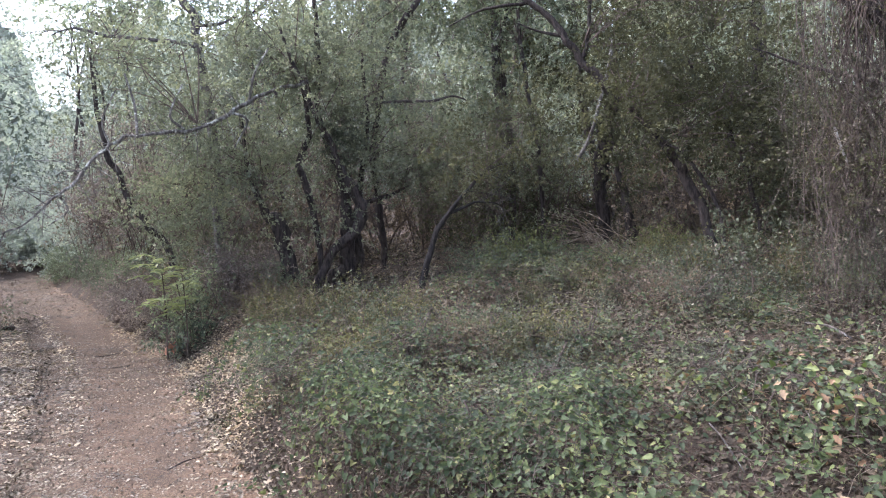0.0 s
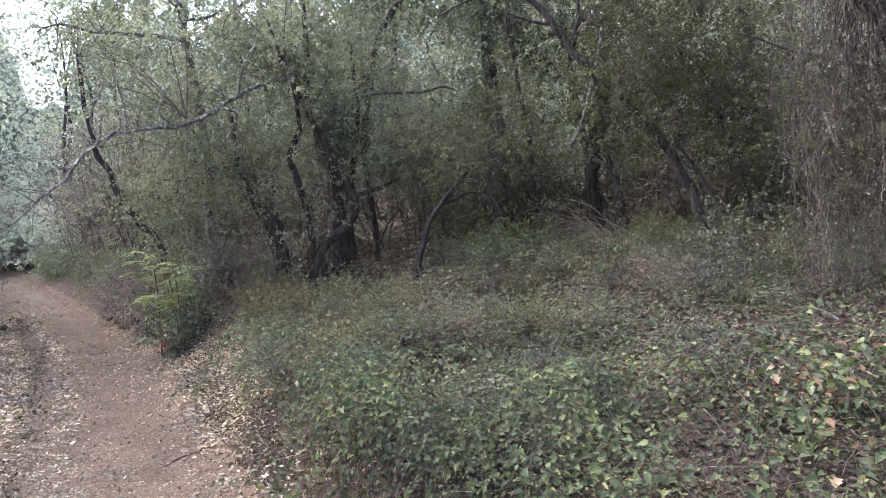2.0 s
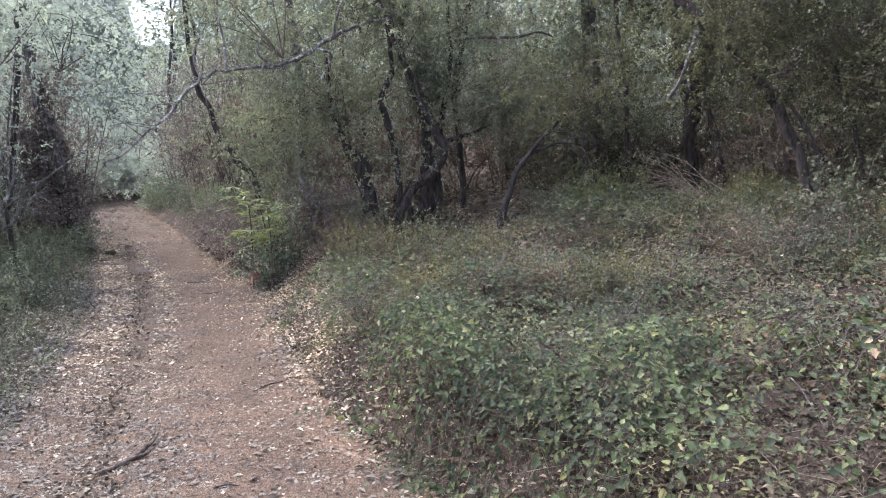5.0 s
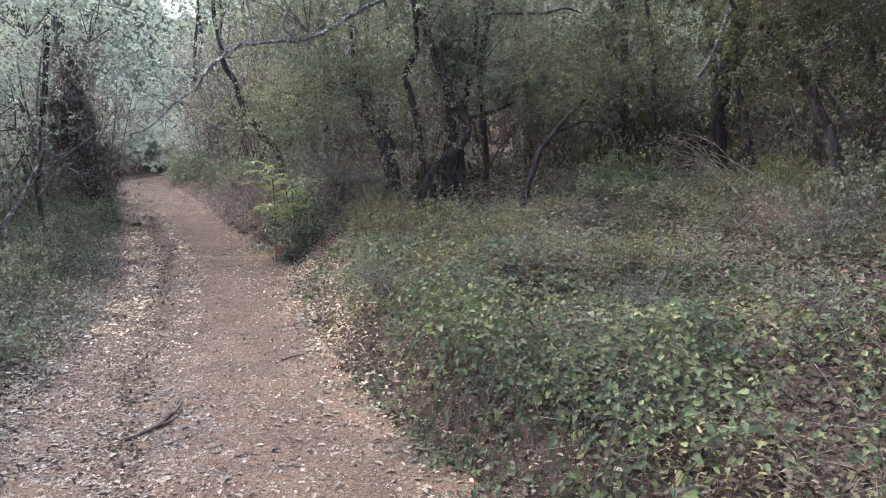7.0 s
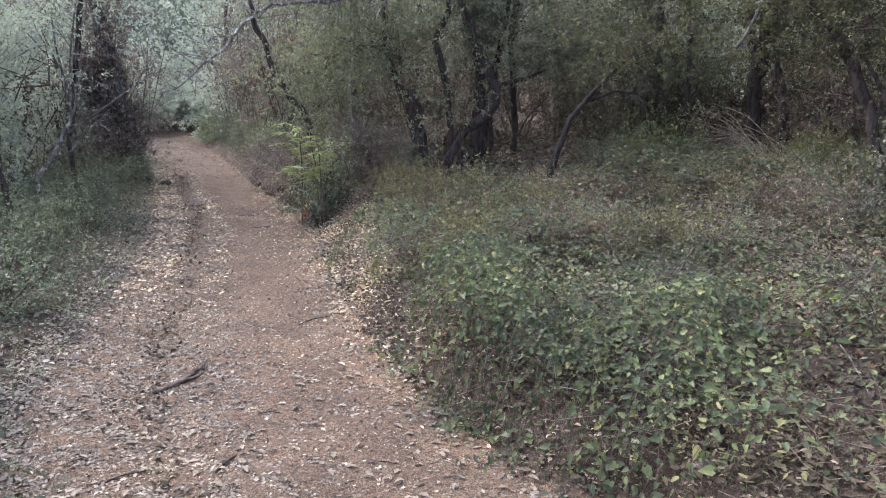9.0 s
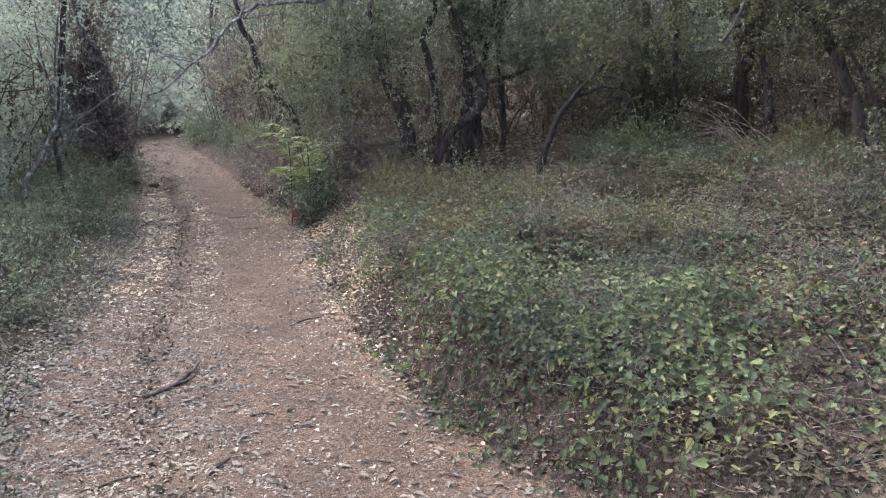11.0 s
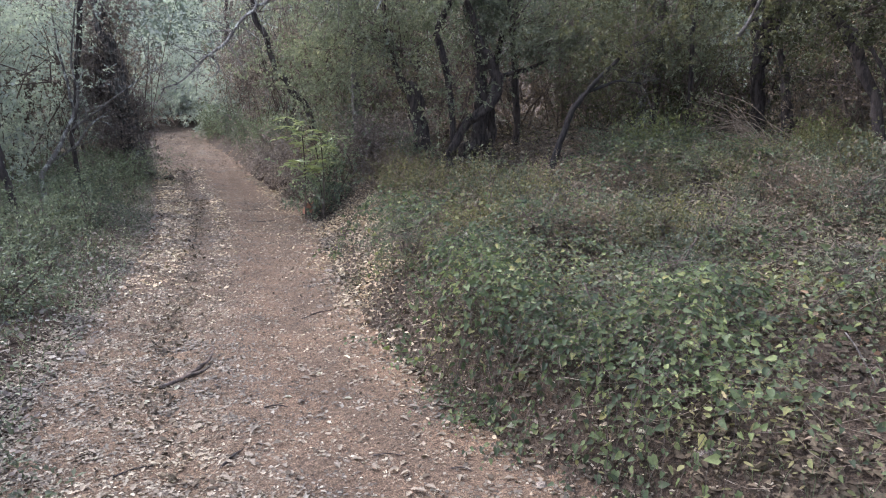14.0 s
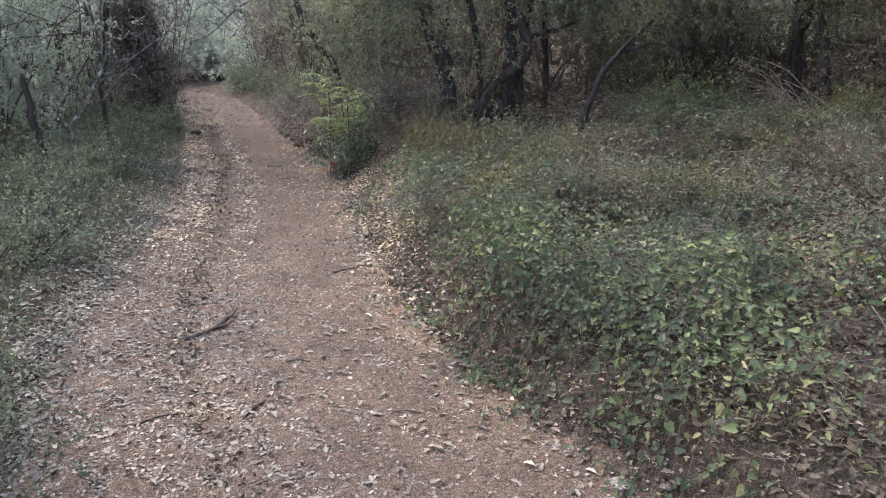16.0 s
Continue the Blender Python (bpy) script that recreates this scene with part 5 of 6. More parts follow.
tuft_field("grass", "wispy thin grass among the creepers", 10000, (-1.2, 5.5, 1.3, 6.5), 91, lambda x, y, r: (off_right(x, y) > 0.05) & (r.random(len(x)) < 0.2 + 0.8 * patchy(x, y, 3.1, 64)), 0.15, 0.0028, grass_green)
strew("leaf_litter", "brown leaves under the trees of the wood", "dead leaves", 40000, (-3, 9, 7.5, 16), 67, lambda x, y, r: (off_right(x, y) > 0.3) & (r.random(len(x)) < smooth(7.5, 9.5, y)), 0.06, "small", tan_leaf, 0.03, 0.4, 0.7)
strew("leaf_litter", "brown leaves on the woodland floor", "dead leaves", 34000, (-9, 9, -7, 1.3), 78, lambda x, y, r: (off_right(x, y) > 0) | (off_left(x, y) > 0), 0.05, "oval", dead_brown, 0.02, 0.3, 0.7)
strew("leaf_litter", "dry leaf scraps on the track", "dead leaves", 34000, (-3, 8, -7, 1.3), 79, lambda x, y, r: (off_right(x, y) < 0) & (off_left(x, y) < 0.1), 0.036, "oval", track_litter, 0.005, 0.2, 0.7)
creepers("low_plants", "small-leaved undergrowth beside the track", 40000, (-9, 9, -7, 1.5), 92, lambda x, y, r: (off_right(x, y) > 0.1) & (r.random(len(x)) < 0.2 + 0.8 * patchy(x, y, 1.6, 66)), 0.04, bank_green, "oval", 0.5)

# dead twigs lying in the undergrowth
x, y, z, r = scatter(4200, -3, 7, 1.3, 10, 86, lambda x, y, r: off_right(x, y) > 0.1)
paths = []
for px_, py_, pz_ in zip(x, y, z + mound(x, y) * 0.7):
    a, ln = r.random() * 6.28, 0.12 + 0.35 * r.random() ** 2
    up = 0.25 * r.normal()
    p = np.array([px_, py_, pz_ + 0.02])
    q = p + ln * np.array([np.cos(a), np.sin(a), up])
    m = (p + q) / 2 + r.normal(size=3) * 0.16 * ln
    paths.append([(*p, 0.0016), (*m, 0.0014), (*q, 0.001)])
tagged(part("dead_twigs", tubes("dead_twigs", paths, 3, 2), dry_twig), "thin dry twigs tangled in the undergrowth", "twigs", kind="stuff")


def shrub(name, label, at, radii, clumps, leaf, mat, seed, stems=7, style="small", sprigs=20, per=12, spread=0.14, category="shrub", bough=None):
    x, y = at
    g = float(lie(x, y))
    t = thing(name, (x, y, g), label, category)
    crown(t, [((x, y, g + radii[2] * 1.05), radii, clumps, (x, y, g - 0.03))], leaf, mat, per, sprigs, spread, seed, style, bough_mat=bough)
    return t


# verge and bank shrubs
spots = np.random.default_rng(9)
shrub("roadside_shrub", "leafy dark green shrub at the foot of the bank", (-1.5, 8.62), (0.36, 0.28, 0.42), 13, 0.046, roadside_green, 200, sprigs=16, per=10)
shrub("roadside_shrub", "low green leafy shrub at the foot of the bank", (-1.52, 8.3), (0.2, 0.18, 0.16), 7, 0.045, verge_green, 201, sprigs=14, per=10)
low_bushes = [shrub("low_shrub", "low dark green shrub on the bank", (-0.4, 7.4), (0.4, 0.35, 0.13), 14, 0.03, bank_green, 202),
              shrub("low_shrub", "low bluish green shrub on the bank", (0.4, 6.9), (0.38, 0.35, 0.11), 12, 0.03, bluish_green, 203),
              shrub("low_shrub", "low green shrub on the bank", (-1.15, 9.45), (0.4, 0.4, 0.24), 16, 0.034, verge_green, 204),
              shrub("low_shrub", "low olive green shrub in the clearing", (2.5, 8.2), (0.4, 0.38, 0.17), 15, 0.03, verge_green, 205),
              shrub("bend_shrub", "green shrub at the bend of the track, paled for haze", (-9.4, 23.5), (1.0, 0.9, 0.75), 30, 0.07, haze_green, 207, spread=0.3)]
more = [(0, -0.2, 7.9), (0, -0.75, 6.7), (1, -0.35, 6.2), (0, -1.2, 7.4), (3, 2.1, 8.6), (0, 4.5, 5.9), (1, 4.9, 5.6),
        (1, 4.3, 5.3), (2, -0.45, 9.0), (2, -1.3, 9.9), (2, -1.9, 11.2), (2, -2.75, 11.9), (2, -3.2, 12.7), (0, -2.3, 12.0), (2, -3.1, 12.8), (2, -3.7, 13.8), (2, -4.3, 15.2), (2, -5.0, 16.8), (2, -5.7, 18.0), (2, -6.2, 18.9), (2, -6.4, 19.3), (2, -6.0, 19.3)
        , (0, 0.3, 6.3), (0, -0.9, 6.3), (0, 0.1, 5.6), (0, 0.7, 6.5), (0, -1.0, 7.9), (0, -0.2, 6.9), (0, 2.0, 6.6), (3, 2.7, 7.2), (1, 1.4, 5.6)]
more += [(k, x, y) for k, x, y in ((int(spots.choice([0, 0, 1, 3])), spots.uniform(-0.4, 4.6), spots.uniform(4.6, 7.3)) for _ in range(30)) if not (1.0 < x < 2.6 and y > 6.2)]
ferny = shrub("ferny_plant", "fine-leaved grey-green ferny plant among the creepers", (0.82, 3.25), (0.26, 0.2, 0.1), 14, 0.02, bluish_green, 215, sprigs=16, per=14, category="plant")
for x, y, k in [(1.25, 3.9, 0.9), (0.2, 3.9, 0.8), (1.75, 4.6, 1.0), (2.1, 3.6, 0.8), (-0.3, 4.9, 0.9), (0.6, 4.9, 1.0), (2.9, 4.9, 1.0)]:
    copy_thing(ferny, pose(x, y, float(lie(x, y) + 0.5 * mound(x, y)), 0, 0, spots.random() * 360) @ Matrix.Scale(k, 4))
for k, x, y in [m for m in more if m[2] > 8.7 or off_right(m[1], m[2]) > 0.75]:
    copy_thing(low_bushes[k], pose(x, y, float(lie(x, y)), 0, 0, spots.random() * 360) @ Matrix.Scale((0.75 if y > 8 else 0.5) + 0.4 * spots.random(), 4))
for x, y in [(-8.4, 23.9), (-7.4, 23.8), (-6.4, 23.6), (-9.9, 22.5), (-8.9, 25.0), (-7.6, 25.0), (-6.2, 20.4), (-5.4, 19.2), (-10.2, 21.4)]:
    copy_thing(low_bushes[4], pose(x, y, float(lie(x, y)), 0, 0, spots.random() * 360))
clearing_bush = shrub("clearing_shrub", "leafy mid-green shrub at the back of the clearing", (2.56, 8.35), (0.48, 0.36, 0.27), 34, 0.042, mid_green, 216, sprigs=14, per=10)
edge_bush = shrub("edge_shrub", "grey-green leafy shrub under the oak at the clearing's edge", (3.87, 5.75), (0.42, 0.34, 0.28), 24, 0.038, bluish_green, 217, sprigs=14, per=10)
copy_thing(edge_bush, pose(4.35, 5.25, float(lie(4.35, 5.25)), 0, 0, 140) @ Matrix.Scale(0.8, 4))
copy_thing(clearing_bush, pose(3.95, 7.6, float(lie(3.95, 7.6)), 0, 0, 80) @ Matrix.Scale(0.65, 4))
dry_low = shrub("dry_low_shrub", "low brown half-dead shrub on the bank", (-1.9, 10.2), (0.4, 0.36, 0.16), 12, 0.03, dry_foliage, 206)
dry_bank = shrub("dry_bank_shrub", "waist-high purple-brown dead shrub behind the roadside shrub", (-1.02, 9.15), (0.4, 0.3, 0.36), 30, 0.034, purple_dry, 219, bough=twig_bark)
copy_thing(dry_bank, pose(-0.55, 9.95, float(lie(-0.55, 9.95)), 0, 0, 110) @ Matrix.Scale(0.8, 4))
purple_low = shrub("dry_low_shrub", "low purple-brown dead brush on the cut bank", (-2.2, 10.0), (0.32, 0.3, 0.15), 16, 0.03, purple_dry, 218)
for x, y, k in [(-2.5, 10.65, 1.0), (-2.75, 11.3, 1.1), (-1.95, 9.5, 0.8), (-3.0, 12.0, 1.0), (-2.1, 10.5, 0.9)]:
    copy_thing(purple_low, pose(x, y, float(lie(x, y)) - 0.02, 0, 0, spots.random() * 360) @ Matrix.Scale(k, 4))
for x, y in [(-2.35, 11.0), (-1.55, 9.6), (-0.9, 9.2), (-0.4, 9.1), (-0.65, 8.75), (-0.5, 8.3), (-0.85, 8.9), (-0.75, 8.05)] + [(spots.uniform(-0.5, 4.2), spots.uniform(4.8, 7.6)) for _ in range(16)]:
    copy_thing(dry_low, pose(x, y, float(lie(x, y)) - 0.02, 0, 0, spots.random() * 360) @ Matrix.Scale(0.55 + 0.4 * spots.random(), 4))
verge_bushes = [shrub("verge_shrub", "low leafy green shrub on the grassy verge", (-3.9, 6.6), (0.42, 0.4, 0.2), 14, 0.03, verge_green, 210),
                shrub("verge_shrub", "low bluish green shrub on the grassy verge", (-3.5, 5.2), (0.36, 0.36, 0.16), 12, 0.028, bluish_green, 211)]
for k, x, y in [(0, -4.3, 7.6), (0, -4.7, 8.8), (1, -3.9, 7.5), (0, -5.2, 10.0), (1, -4.6, 9.4), (0, -5.5, 11.1), (0, -3.1, 4.6), (1, -3.7, 5.9), (0, -4.2, 5.4), (1, -4.6, 6.5), (0, -5.1, 7.4), (1, -3.0, 3.8), (0, -3.6, 4.2),
                (0, -6.2, 12.6), (0, -7.0, 14.4), (0, -4.9, 10.9), (1, -2.75, 3.0), (1, -2.2, 2.55), (1, -2.5, 2.4), (1, -1.95, 2.05)]:
    copy_thing(verge_bushes[k], pose(x, y, float(lie(x, y)), 0, 0, spots.random() * 360))


def heap(x, y):
    v = off_left(x, y)
    return smooth(-0.08, 0.22, v) * (0.1 + 0.2 * patchy(x, y, 2.0, 35))


def verge_plants(name, label, n, seed, dense, size, mat, style, width):
    x, y, z, r = scatter(n, -8, -1, 1.2, 14, seed, lambda x, y, r: (off_left(x, y) > -0.06 + 0.12 * r.random(len(x))) & (r.random(len(x)) < 0.22 + dense * smooth(0.35, 0.7, patchy(x, y, 2.1, seed))))
    k = len(x)
    s = size * (0.5 + 0.8 * r.random(k))
    base = np.stack([x, y, z + heap(x, y) * (0.2 + 0.8 * r.random(k)) + 0.01], -1)
    a = r.random(k) * 6.283
    way = np.stack([np.cos(a), np.sin(a), 0.2 + 0.5 * r.normal(size=k)], -1)
    face = np.stack([r.normal(size=k) * 0.5, r.normal(size=k) * 0.5, np.ones(k)], -1)
    tagged(part(name, leaves(name, base, way, face, s, s * width, style, 0.2), mat), label, "ground cover", kind="stuff")


verge_plants("verge_plants", "small-leaved green plants on the verge", 70000, 88, 0.7, 0.026, verge_green, "oval", 0.5)
verge_plants("verge_plants", "bluish fine-leaved plants on the verge", 12000, 89, 0.6, 0.024, bluish_green, "small", 0.35)


# ---- a young tree with feathered yellow-green leaves above the roadside shrub ----
def feathered(at, seed, fronds, length, mat, label):
    r = np.random.default_rng(seed)
    x, y, z = at
    g = float(lie(x, y))
    t = thing("feather_leaved_sapling", (x, y, g), label, "sapling")
    part("stem", tubes("stem", [[(x, y, g - 0.05, 0.012), (x + 0.02, y, (g + z) / 2, 0.009), (x, y, z, 0.005)]], 6, 4), twig_bark, t)
    for k in range(fronds):
        a = k * 2.4 + r.normal() * 0.3
        h = z - (z - g) * 0.55 * r.random()
        ln = length * (0.7 + 0.5 * r.random())
        o = np.array([x, y, h])
        out = np.array([np.cos(a), np.sin(a), 0])
        pts = np.array([o + out * ln * s + np.array([0, 0, 0.35 * ln * np.sin(2.2 * s) * (1 - 0.45 * s)]) for s in np.linspace(0, 1, 7)])
        stalk = part("frond", tubes("frond", [[(*p, 0.003 - 0.0003 * i) for i, p in enumerate(pts)]], 4, 1), mat, t)
        base, way = [], []
        side = np.cross(out, [0, 0, 1])
        for s in np.linspace(0.18, 1, 9):
            p = np.array([np.interp(s, np.linspace(0, 1, 7), pts[:, c]) for c in range(3)])
            for sg in (1, -1):
                base.append(p)
                way.append(out * 0.55 + side * sg + np.array([0, 0, -0.1 + 0.15 * r.normal()]))
        base, way = np.array(base), np.array(way)
        sz = ln * 0.27 * (0.8 + 0.4 * r.random(len(base)))
        part("leaf_blade", leaves("leaf_blade", base, way, np.tile([0, 0, 1.0], (len(base), 1)) + r.normal(size=base.shape) * 0.2, sz, sz * 0.4, "oval"), mat, stalk)


feathered((-1.72, 8.22, 1.2), 400, 16, 0.3, bright_green, "young tree with feathered yellow-green leaves beside the track")
feathered((-1.5, 8.2, 0.98), 401, 9, 0.24, bright_green, "smaller yellow-green feathered sapling beside the track")

# ---- dry creepers hanging from the gnarled oak ----
r = np.random.default_rng(410)
curtain = thing("dry_creepers", (3.8, 4.5, float(lie(3.8, 4.5))), "curtain of dry brown creepers hanging from the oak", "creepers")
paths = []
for _ in range(130):
    x, y = 3.98 + 0.33 * r.normal(), 4.5 + 0.24 * r.normal()
    top, g = 2.7 + 0.9 * r.random(), float(lie(x, y))
    foot = g if r.random() < 0.7 else g + 1.2 * r.random()
    p = [(x + 0.12 * r.normal(), y + 0.1 * r.normal(), top + (foot - top) * s, 0.0013 + 0.0013 * r.random()) for s in (0, 0.2, 0.4, 0.6, 0.8, 1.0)]
    paths.append(p)
tagged(part("strand_tangle", tubes("strand_tangle", paths, 4, 3), twig_bark, curtain), kind="stuff")
crown(curtain, [((4.0, 4.5, 1.9), (0.45, 0.4, 1.25), 46, (4.0, 4.5, 3.2))], 0.025, curtain_brown, per=10, sprigs=24, spread=0.2, seed=411, name="dry_leaves")
crown(curtain, [((4.0, 4.5, 2.2), (0.5, 0.45, 1.2), 16, (4.0, 4.5, 3.2))], 0.036, shade_green, per=8, sprigs=12, spread=0.2, seed=412, name="green_leaves")
part("pale_twig", tubes("pale_twig", [[(3.55, 4.35, 2.02, 0.008), (3.6, 4.35, 1.88, 0.011), (3.66, 4.35, 1.76, 0.006)]], 6, 4, 0.2), pale_bark, curtain, "broken pale barkless twig")

# ---- heap of pale brushwood at the clearing's edge ----
r = np.random.default_rng(420)
g = float(lie(3.7, 8.5))
pile = thing("brushwood", (3.7, 8.5, g), "loose heap of thin pale dry branches", "brushwood")
for k in range(20):
    o = np.array([3.72 + 0.14 * r.normal(), 8.3 + 0.14 * r.normal(), 0.0])
    o[2] = float(lie(o[0], o[1])) + 0.01
    e = np.array([3.1 + 0.2 * r.normal(), 8.75 + 0.2 * r.normal(), g + 0.2 + 0.55 * r.random()])
    m = (o + e) / 2 + np.array([0, 0, 0.16]) + r.normal(size=3) * 0.03
    part("stick", tubes("stick", [[(*o, 0.008), (*m, 0.006), (*e, 0.003)]], 5, 4, 0.1, k), dry_twig, pile)


# ---- things lying on the track ----
def lying(name, label, points, mat, side=None, category="stick"):
    x, y = points[0][:2]
    t = thing(name, (x, y, float(lie(x, y))), label, category)
    ground_at = lambda p: (p[0], p[1], float(lie(p[0], p[1])) + 0.012 + p[2], p[3])
    part("wood", tubes("wood", [[ground_at(p) for p in points]], 8, 5, 0.3, 3, 0.68), mat, t)
    if side:
        part("side_shoot", tubes("side_shoot", [[ground_at(p) for p in side]], 6, 4, 0.2, 4), mat, t)
    return t


lying("fallen_stick", "dark crooked forked stick lying on the track", [(-1.6, 3.58, 0.012, 0.012), (-1.52, 3.68, 0.016, 0.015), (-1.46, 3.78, 0.02, 0.019), (-1.43, 3.9, 0.025, 0.016), (-1.44, 4.03, 0.05, 0.008)], twig_bark,
      [(-1.5, 3.72, 0.015, 0.012), (-1.42, 3.73, 0.02, 0.009), (-1.38, 3.78, 0.03, 0.004)])
for px_, py_, a, ln, th in [(-1.05, 4.75, 0.5, 0.22, 0.006), (-0.35, 2.9, -0.2, 0.14, 0.005), (-1.0, 2.75, 1.2, 0.16, 0.008), (-2.4, 8.1, 0.4, 0.35, 0.005), (-2.7, 8.9, 0.5, 0.3, 0.005), (-1.45, 2.65, 0.8, 0.2, 0.006), (-0.95, 3.3, 0.2, 0.12, 0.006), (0.0, 2.75, -0.3, 0.1, 0.005)]:
    lying("fallen_twig", "thin dark twig lying on the track", [(px_, py_, 0, th), (px_ + ln * 0.5 * math.cos(a), py_ + ln * 0.5 * math.sin(a) + 0.01, 0.008, th * 0.9), (px_ + ln * math.cos(a), py_ + ln * math.sin(a), 0.004, th * 0.5)], dark_bark, category="twig")


def rock(name, label, x, y, size, mat, seed, sink=0.35, category="stone"):
    bm = bmesh.new()
    bmesh.ops.create_icosphere(bm, subdivisions=3, radius=1)
    r = np.random.default_rng(seed)
    off = Vector(r.random(3) * 20)
    for v in bm.verts:
        n = noise.noise(v.co * 1.3 + off) * 0.35 + noise.noise(v.co * 3.5 + off) * 0.18 + noise.noise(v.co * 9 + off) * 0.07
        v.co = Vector((v.co.x * size[0], v.co.y * size[1], v.co.z * size[2])) * (1 + n)
    me = bpy.data.meshes.new(name)
    bm.to_mesh(me)
    bm.free()
    me.polygons.foreach_set("use_smooth", np.ones(len(me.polygons), bool))
    ob = part(name, me, mat)
    ob.location = (x, y, float(lie(x, y)) + size[2] * (1 - 2 * sink) + 0.01)
    ob.rotation_euler = (0, 0, r.random() * 6)
    return tagged(ob, label, category)


rock("clod", "dark clod of earth on the track", -4.66, 11.6, (0.1, 0.07, 0.045), wood_soil, 1, 0.2, "clod")
for k, (x, y, w) in enumerate([(0.6, 2.37, 0.05), (0.95, 2.4, 0.045), (0.38, 2.61, 0.03), (0.75, 2.3, 0.03), (1.1, 2.62, 0.03), (-1.05, 5.9, 0.05), (-1.62, 8.0, 0.05)]):
    rock("stone", "rough pale crusted stone half sunk in the earth", x, y, (w, w * 0.75, w * 0.34), stone_grey, 20 + k, 0.45)
for k, (x, y, w) in enumerate([(-2.62, 10.5, 0.13), (-2.86, 11.05, 0.15), (-2.36, 10.05, 0.12), (-3.1, 11.5, 0.13), (-1.95, 9.25, 0.1), (-2.16, 9.6, 0.1)]):
    rock("sod", "dark overhanging sod on the cut edge of the bank", x, y, (w, w * 0.6, w * 0.4), wood_soil, 40 + k, 0.42, "sod")

# ---- bramble with fresh and rusty leaves at the clearing's near edge ----
r = np.random.default_rng(430)
bx, by = 2.4, 2.85
g = float(lie(bx, by))
bramble = thing("bramble", (bx, by, g), "bramble with fresh green and rusty brown leaves", "bramble")
paths = []
for _ in range(34):
    a, ln = r.random() * 6.28, 0.15 + 0.35 * r.random()
    o = np.array([bx + 0.24 * r.normal(), by + 0.24 * r.normal(), 0])
    o[2] = float(lie(o[0], o[1])) - 0.02
    e = o + np.array([np.cos(a) * ln, np.sin(a) * ln, 0.1 + 0.1 * r.random()])
    m = (o + e) / 2 + np.array([0, 0, 0.14 + 0.14 * r.random()])
    paths.append([(*o, 0.004), (*m, 0.0035), (*e, 0.002)])
tagged(part("cane_tangle", tubes("cane_tangle", paths, 5, 4), twig_bark, bramble), kind="stuff")
for nm, mat_, n_ in (("fresh_leaves", bramble_green, 420), ("green_leaves", cover_green, 600), ("rusty_leaves", rust_leaf, 150)):
    q = np.array([spline(paths[int(r.integers(len(paths)))], 4)[int(r.integers(9))][:3] for _ in range(n_)]) + r.normal(size=(n_, 3)) * 0.075
    sz = 0.038 * (0.5 + 0.8 * r.random(n_))
    tagged(part(nm, leaves(nm, q, r.normal(size=(n_, 3)) * [1, 1, 0.4], r.normal(size=(n_, 3)) * 0.5 + [0, -0.3, 1], sz, sz * 0.75, "heart"), mat_, bramble), kind="stuff")

for nm, mat_, n_, big_ in (("broad_leaves", bright_green, 24, 0.06), ("broad_leaves", bramble_green, 60, 0.056), ("withered_leaves", rust_leaf, 85, 0.058)):
    q = np.array([spline(paths[int(r.integers(len(paths)))], 4)[int(r.integers(9))][:3] for _ in range(n_)]) + r.normal(size=(n_, 3)) * [0.16, 0.14, 0.05]
    sz = big_ * (0.6 + 0.6 * r.random(n_))
    tagged(part(nm, leaves(nm, q, r.normal(size=(n_, 3)) * [1, 1, 0.4] - [0, 0, 0.4], r.normal(size=(n_, 3)) * 0.5 + [0, -0.5, 0.8], sz, sz * 0.75, "lobed", 0.3, 0.25), mat_, bramble), kind="stuff")
for pts in ([(3.04, 4.0, 0.12, 0.012), (3.08, 3.86, 0.14, 0.011), (3.12, 3.7, 0.1, 0.007)], [(2.3, 3.16, 0.17, 0.007), (2.4, 3.0, 0.2, 0.008), (2.5, 2.78, 0.14, 0.005)], [(1.72, 2.92, 0.12, 0.004), (1.69, 2.78, 0.13, 0.005), (1.7, 2.62, 0.06, 0.003)]):
    lying("fallen_branch", "bare grey branch lying in the undergrowth", pts, grey_bark, category="branch")

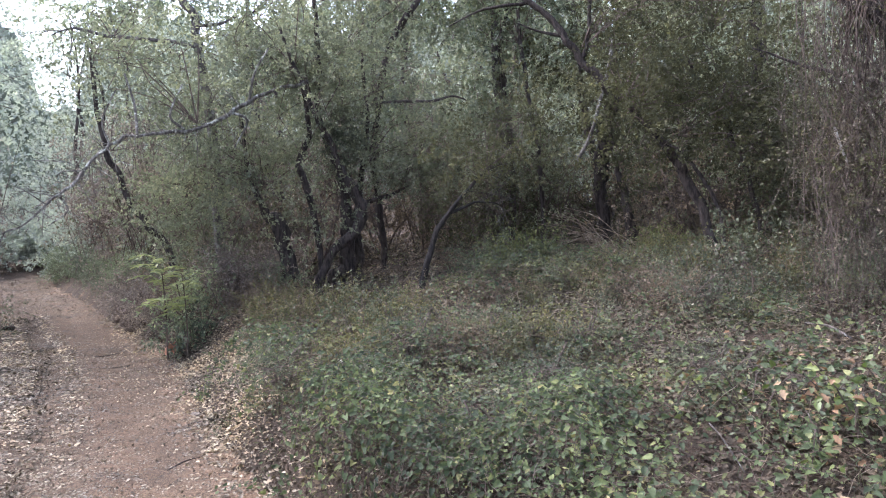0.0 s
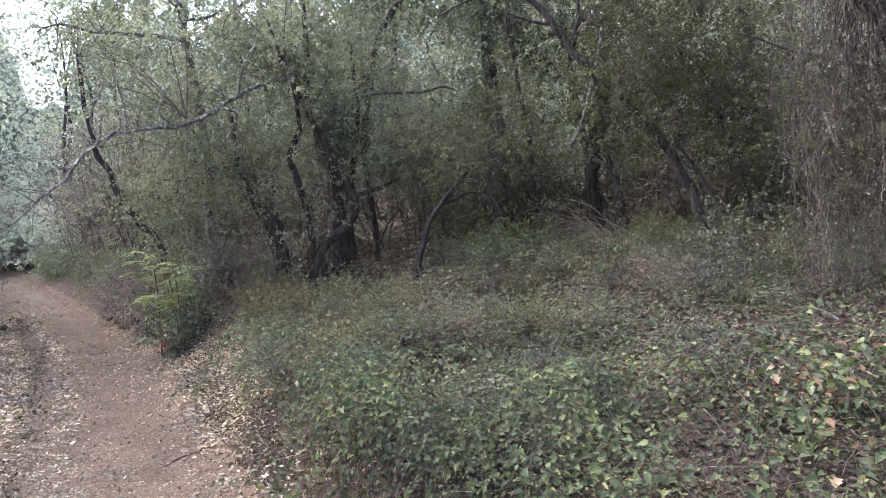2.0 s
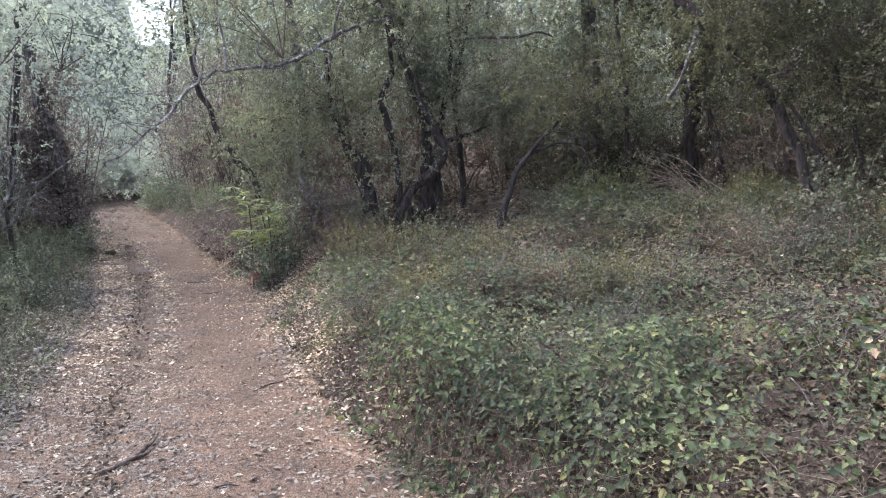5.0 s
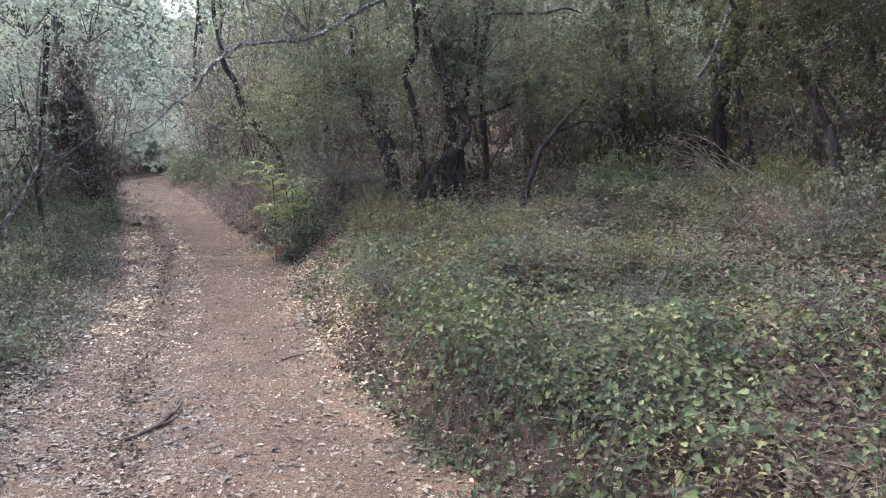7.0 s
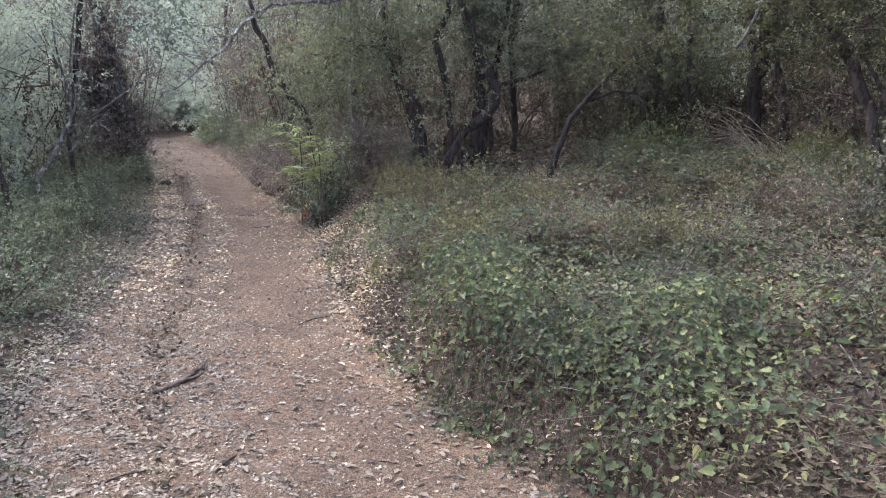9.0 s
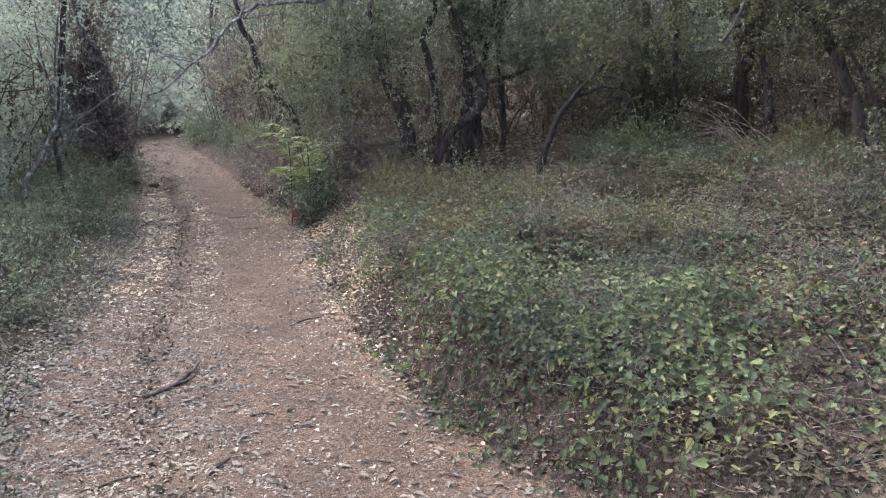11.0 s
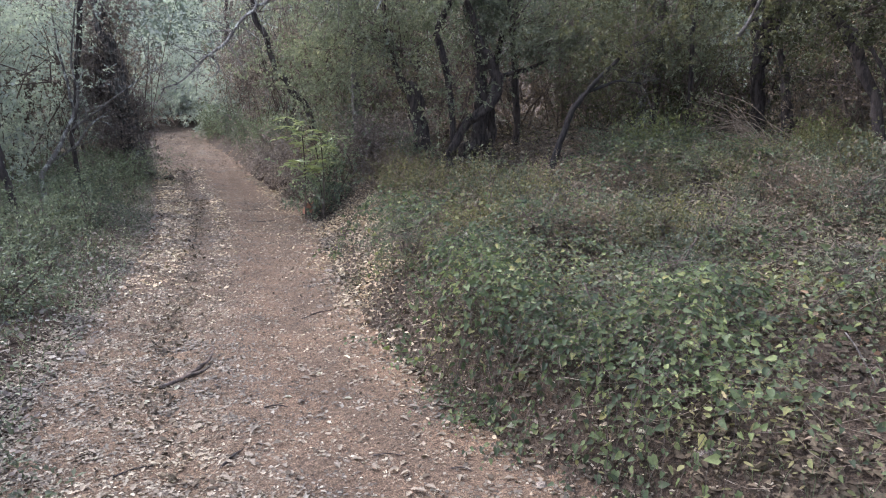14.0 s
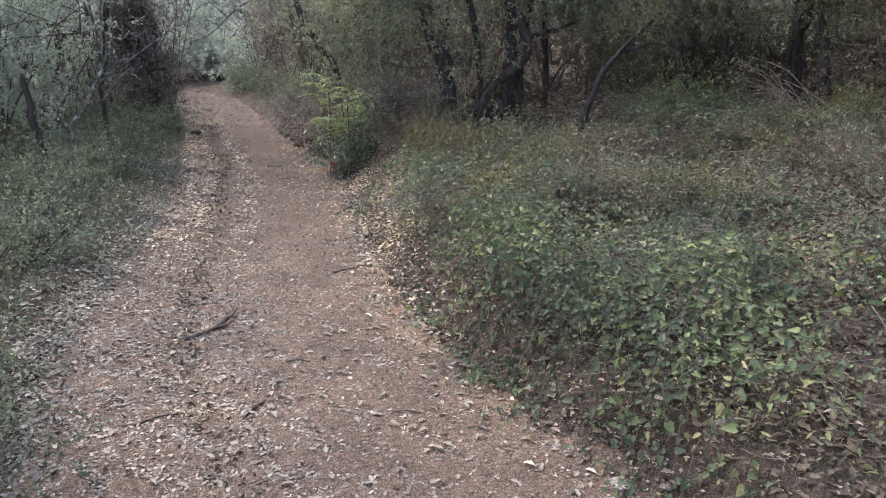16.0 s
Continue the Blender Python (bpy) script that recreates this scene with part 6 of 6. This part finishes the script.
# ---- scrap of orange tape under the roadside shrub ----
m_, n_, l_, p_ = shader("orange_tape")
tone = noise_tex(n_, l_, 25, 3)
rr = ramp(n_, [(0.3, (0.2, 0.075, 0.038)), (0.7, (0.29, 0.12, 0.06))])
l_.new(tone.outputs[0], rr.inputs[0])
l_.new(rr.outputs[0], p_.inputs["Base Color"])
p_.inputs["Roughness"].default_value = 0.5
u_, v_ = np.meshgrid(np.linspace(-1, 1, 14), np.linspace(-1, 1, 8))
cx, cy = -1.7, 8.3
zz = 0.035 + 0.035 * ripple(u_ * 2, v_ * 1.4, 2.4, 50) + 0.03 * (1 - u_ ** 2)
tape = part("tape_scrap", grid_mesh("tape_scrap", cx + u_ * 0.06 + 0.01 * v_ ** 2, cy + v_ * 0.03 + 0.02 * np.sin(3 * u_), float(lie(cx, cy)) + 0.02 + zz + 0.038 * (v_ + 1) * (1 - 0.4 * u_ ** 2)), m_)
tagged(tape, "crumpled orange scrap lying under the roadside shrub", "litter")

# ---- pale leaves caught in the creepers ----
r = np.random.default_rng(440)
for k, (x, y) in enumerate([(0.86, 3.42), (0.59, 3.25), (1.26, 2.89), (0.30, 2.95), (0.72, 2.5), (2.6, 4.6), (0.1, 4.3), (3.1, 5.4)]):
    b = np.array([[x, y, float(lie(x, y) + mound(x, y)) + 0.02]])
    me = leaves("pale_leaf", b, r.normal(size=(1, 3)) * [1, 1, 0.4], r.normal(size=(1, 3)) * 0.5 + [0, -0.5, 1], 0.052, 0.036, "lobed", 0.6, 0.35)
    tagged(part("pale_leaf", me, pale_litter), "cream-coloured curled dead leaf caught in creepers", "dead leaf", "pale leaves in the creepers")

# ---- the fallen leaves that lie nearest on the track, each by itself ----
r = np.random.default_rng(450)
shapes = []
for k in range(5):
    me = leaves("leaf", np.zeros((1, 3)), np.array([[1.0, 0, 0]]), np.array([[0, 0, 1.0]]), 0.036 + 0.006 * k, 0.027 + 0.004 * (k % 3), "lobed", 0.3, 0.03 + 0.02 * k)
    me.materials.append((track_litter, dead_brown, track_litter, pale_litter, track_litter)[k])
    shapes.append(me)
for k in range(240):
    y = r.uniform(2.25, 4.2)
    x = left_edge(y) + (right_edge(y) - left_edge(y)) * (r.random() ** 1.3 if k % 4 else 0.85 + 0.2 * r.random())
    leaf = new("leaf", shapes[int(r.choice(5, p=[0.34, 0.12, 0.28, 0.03, 0.23]))])
    leaf.parent = track
    leaf.matrix_basis = pose(float(x), float(y), float(lie(x, y)) + 0.019, r.normal() * 6, r.normal() * 6, r.random() * 360)
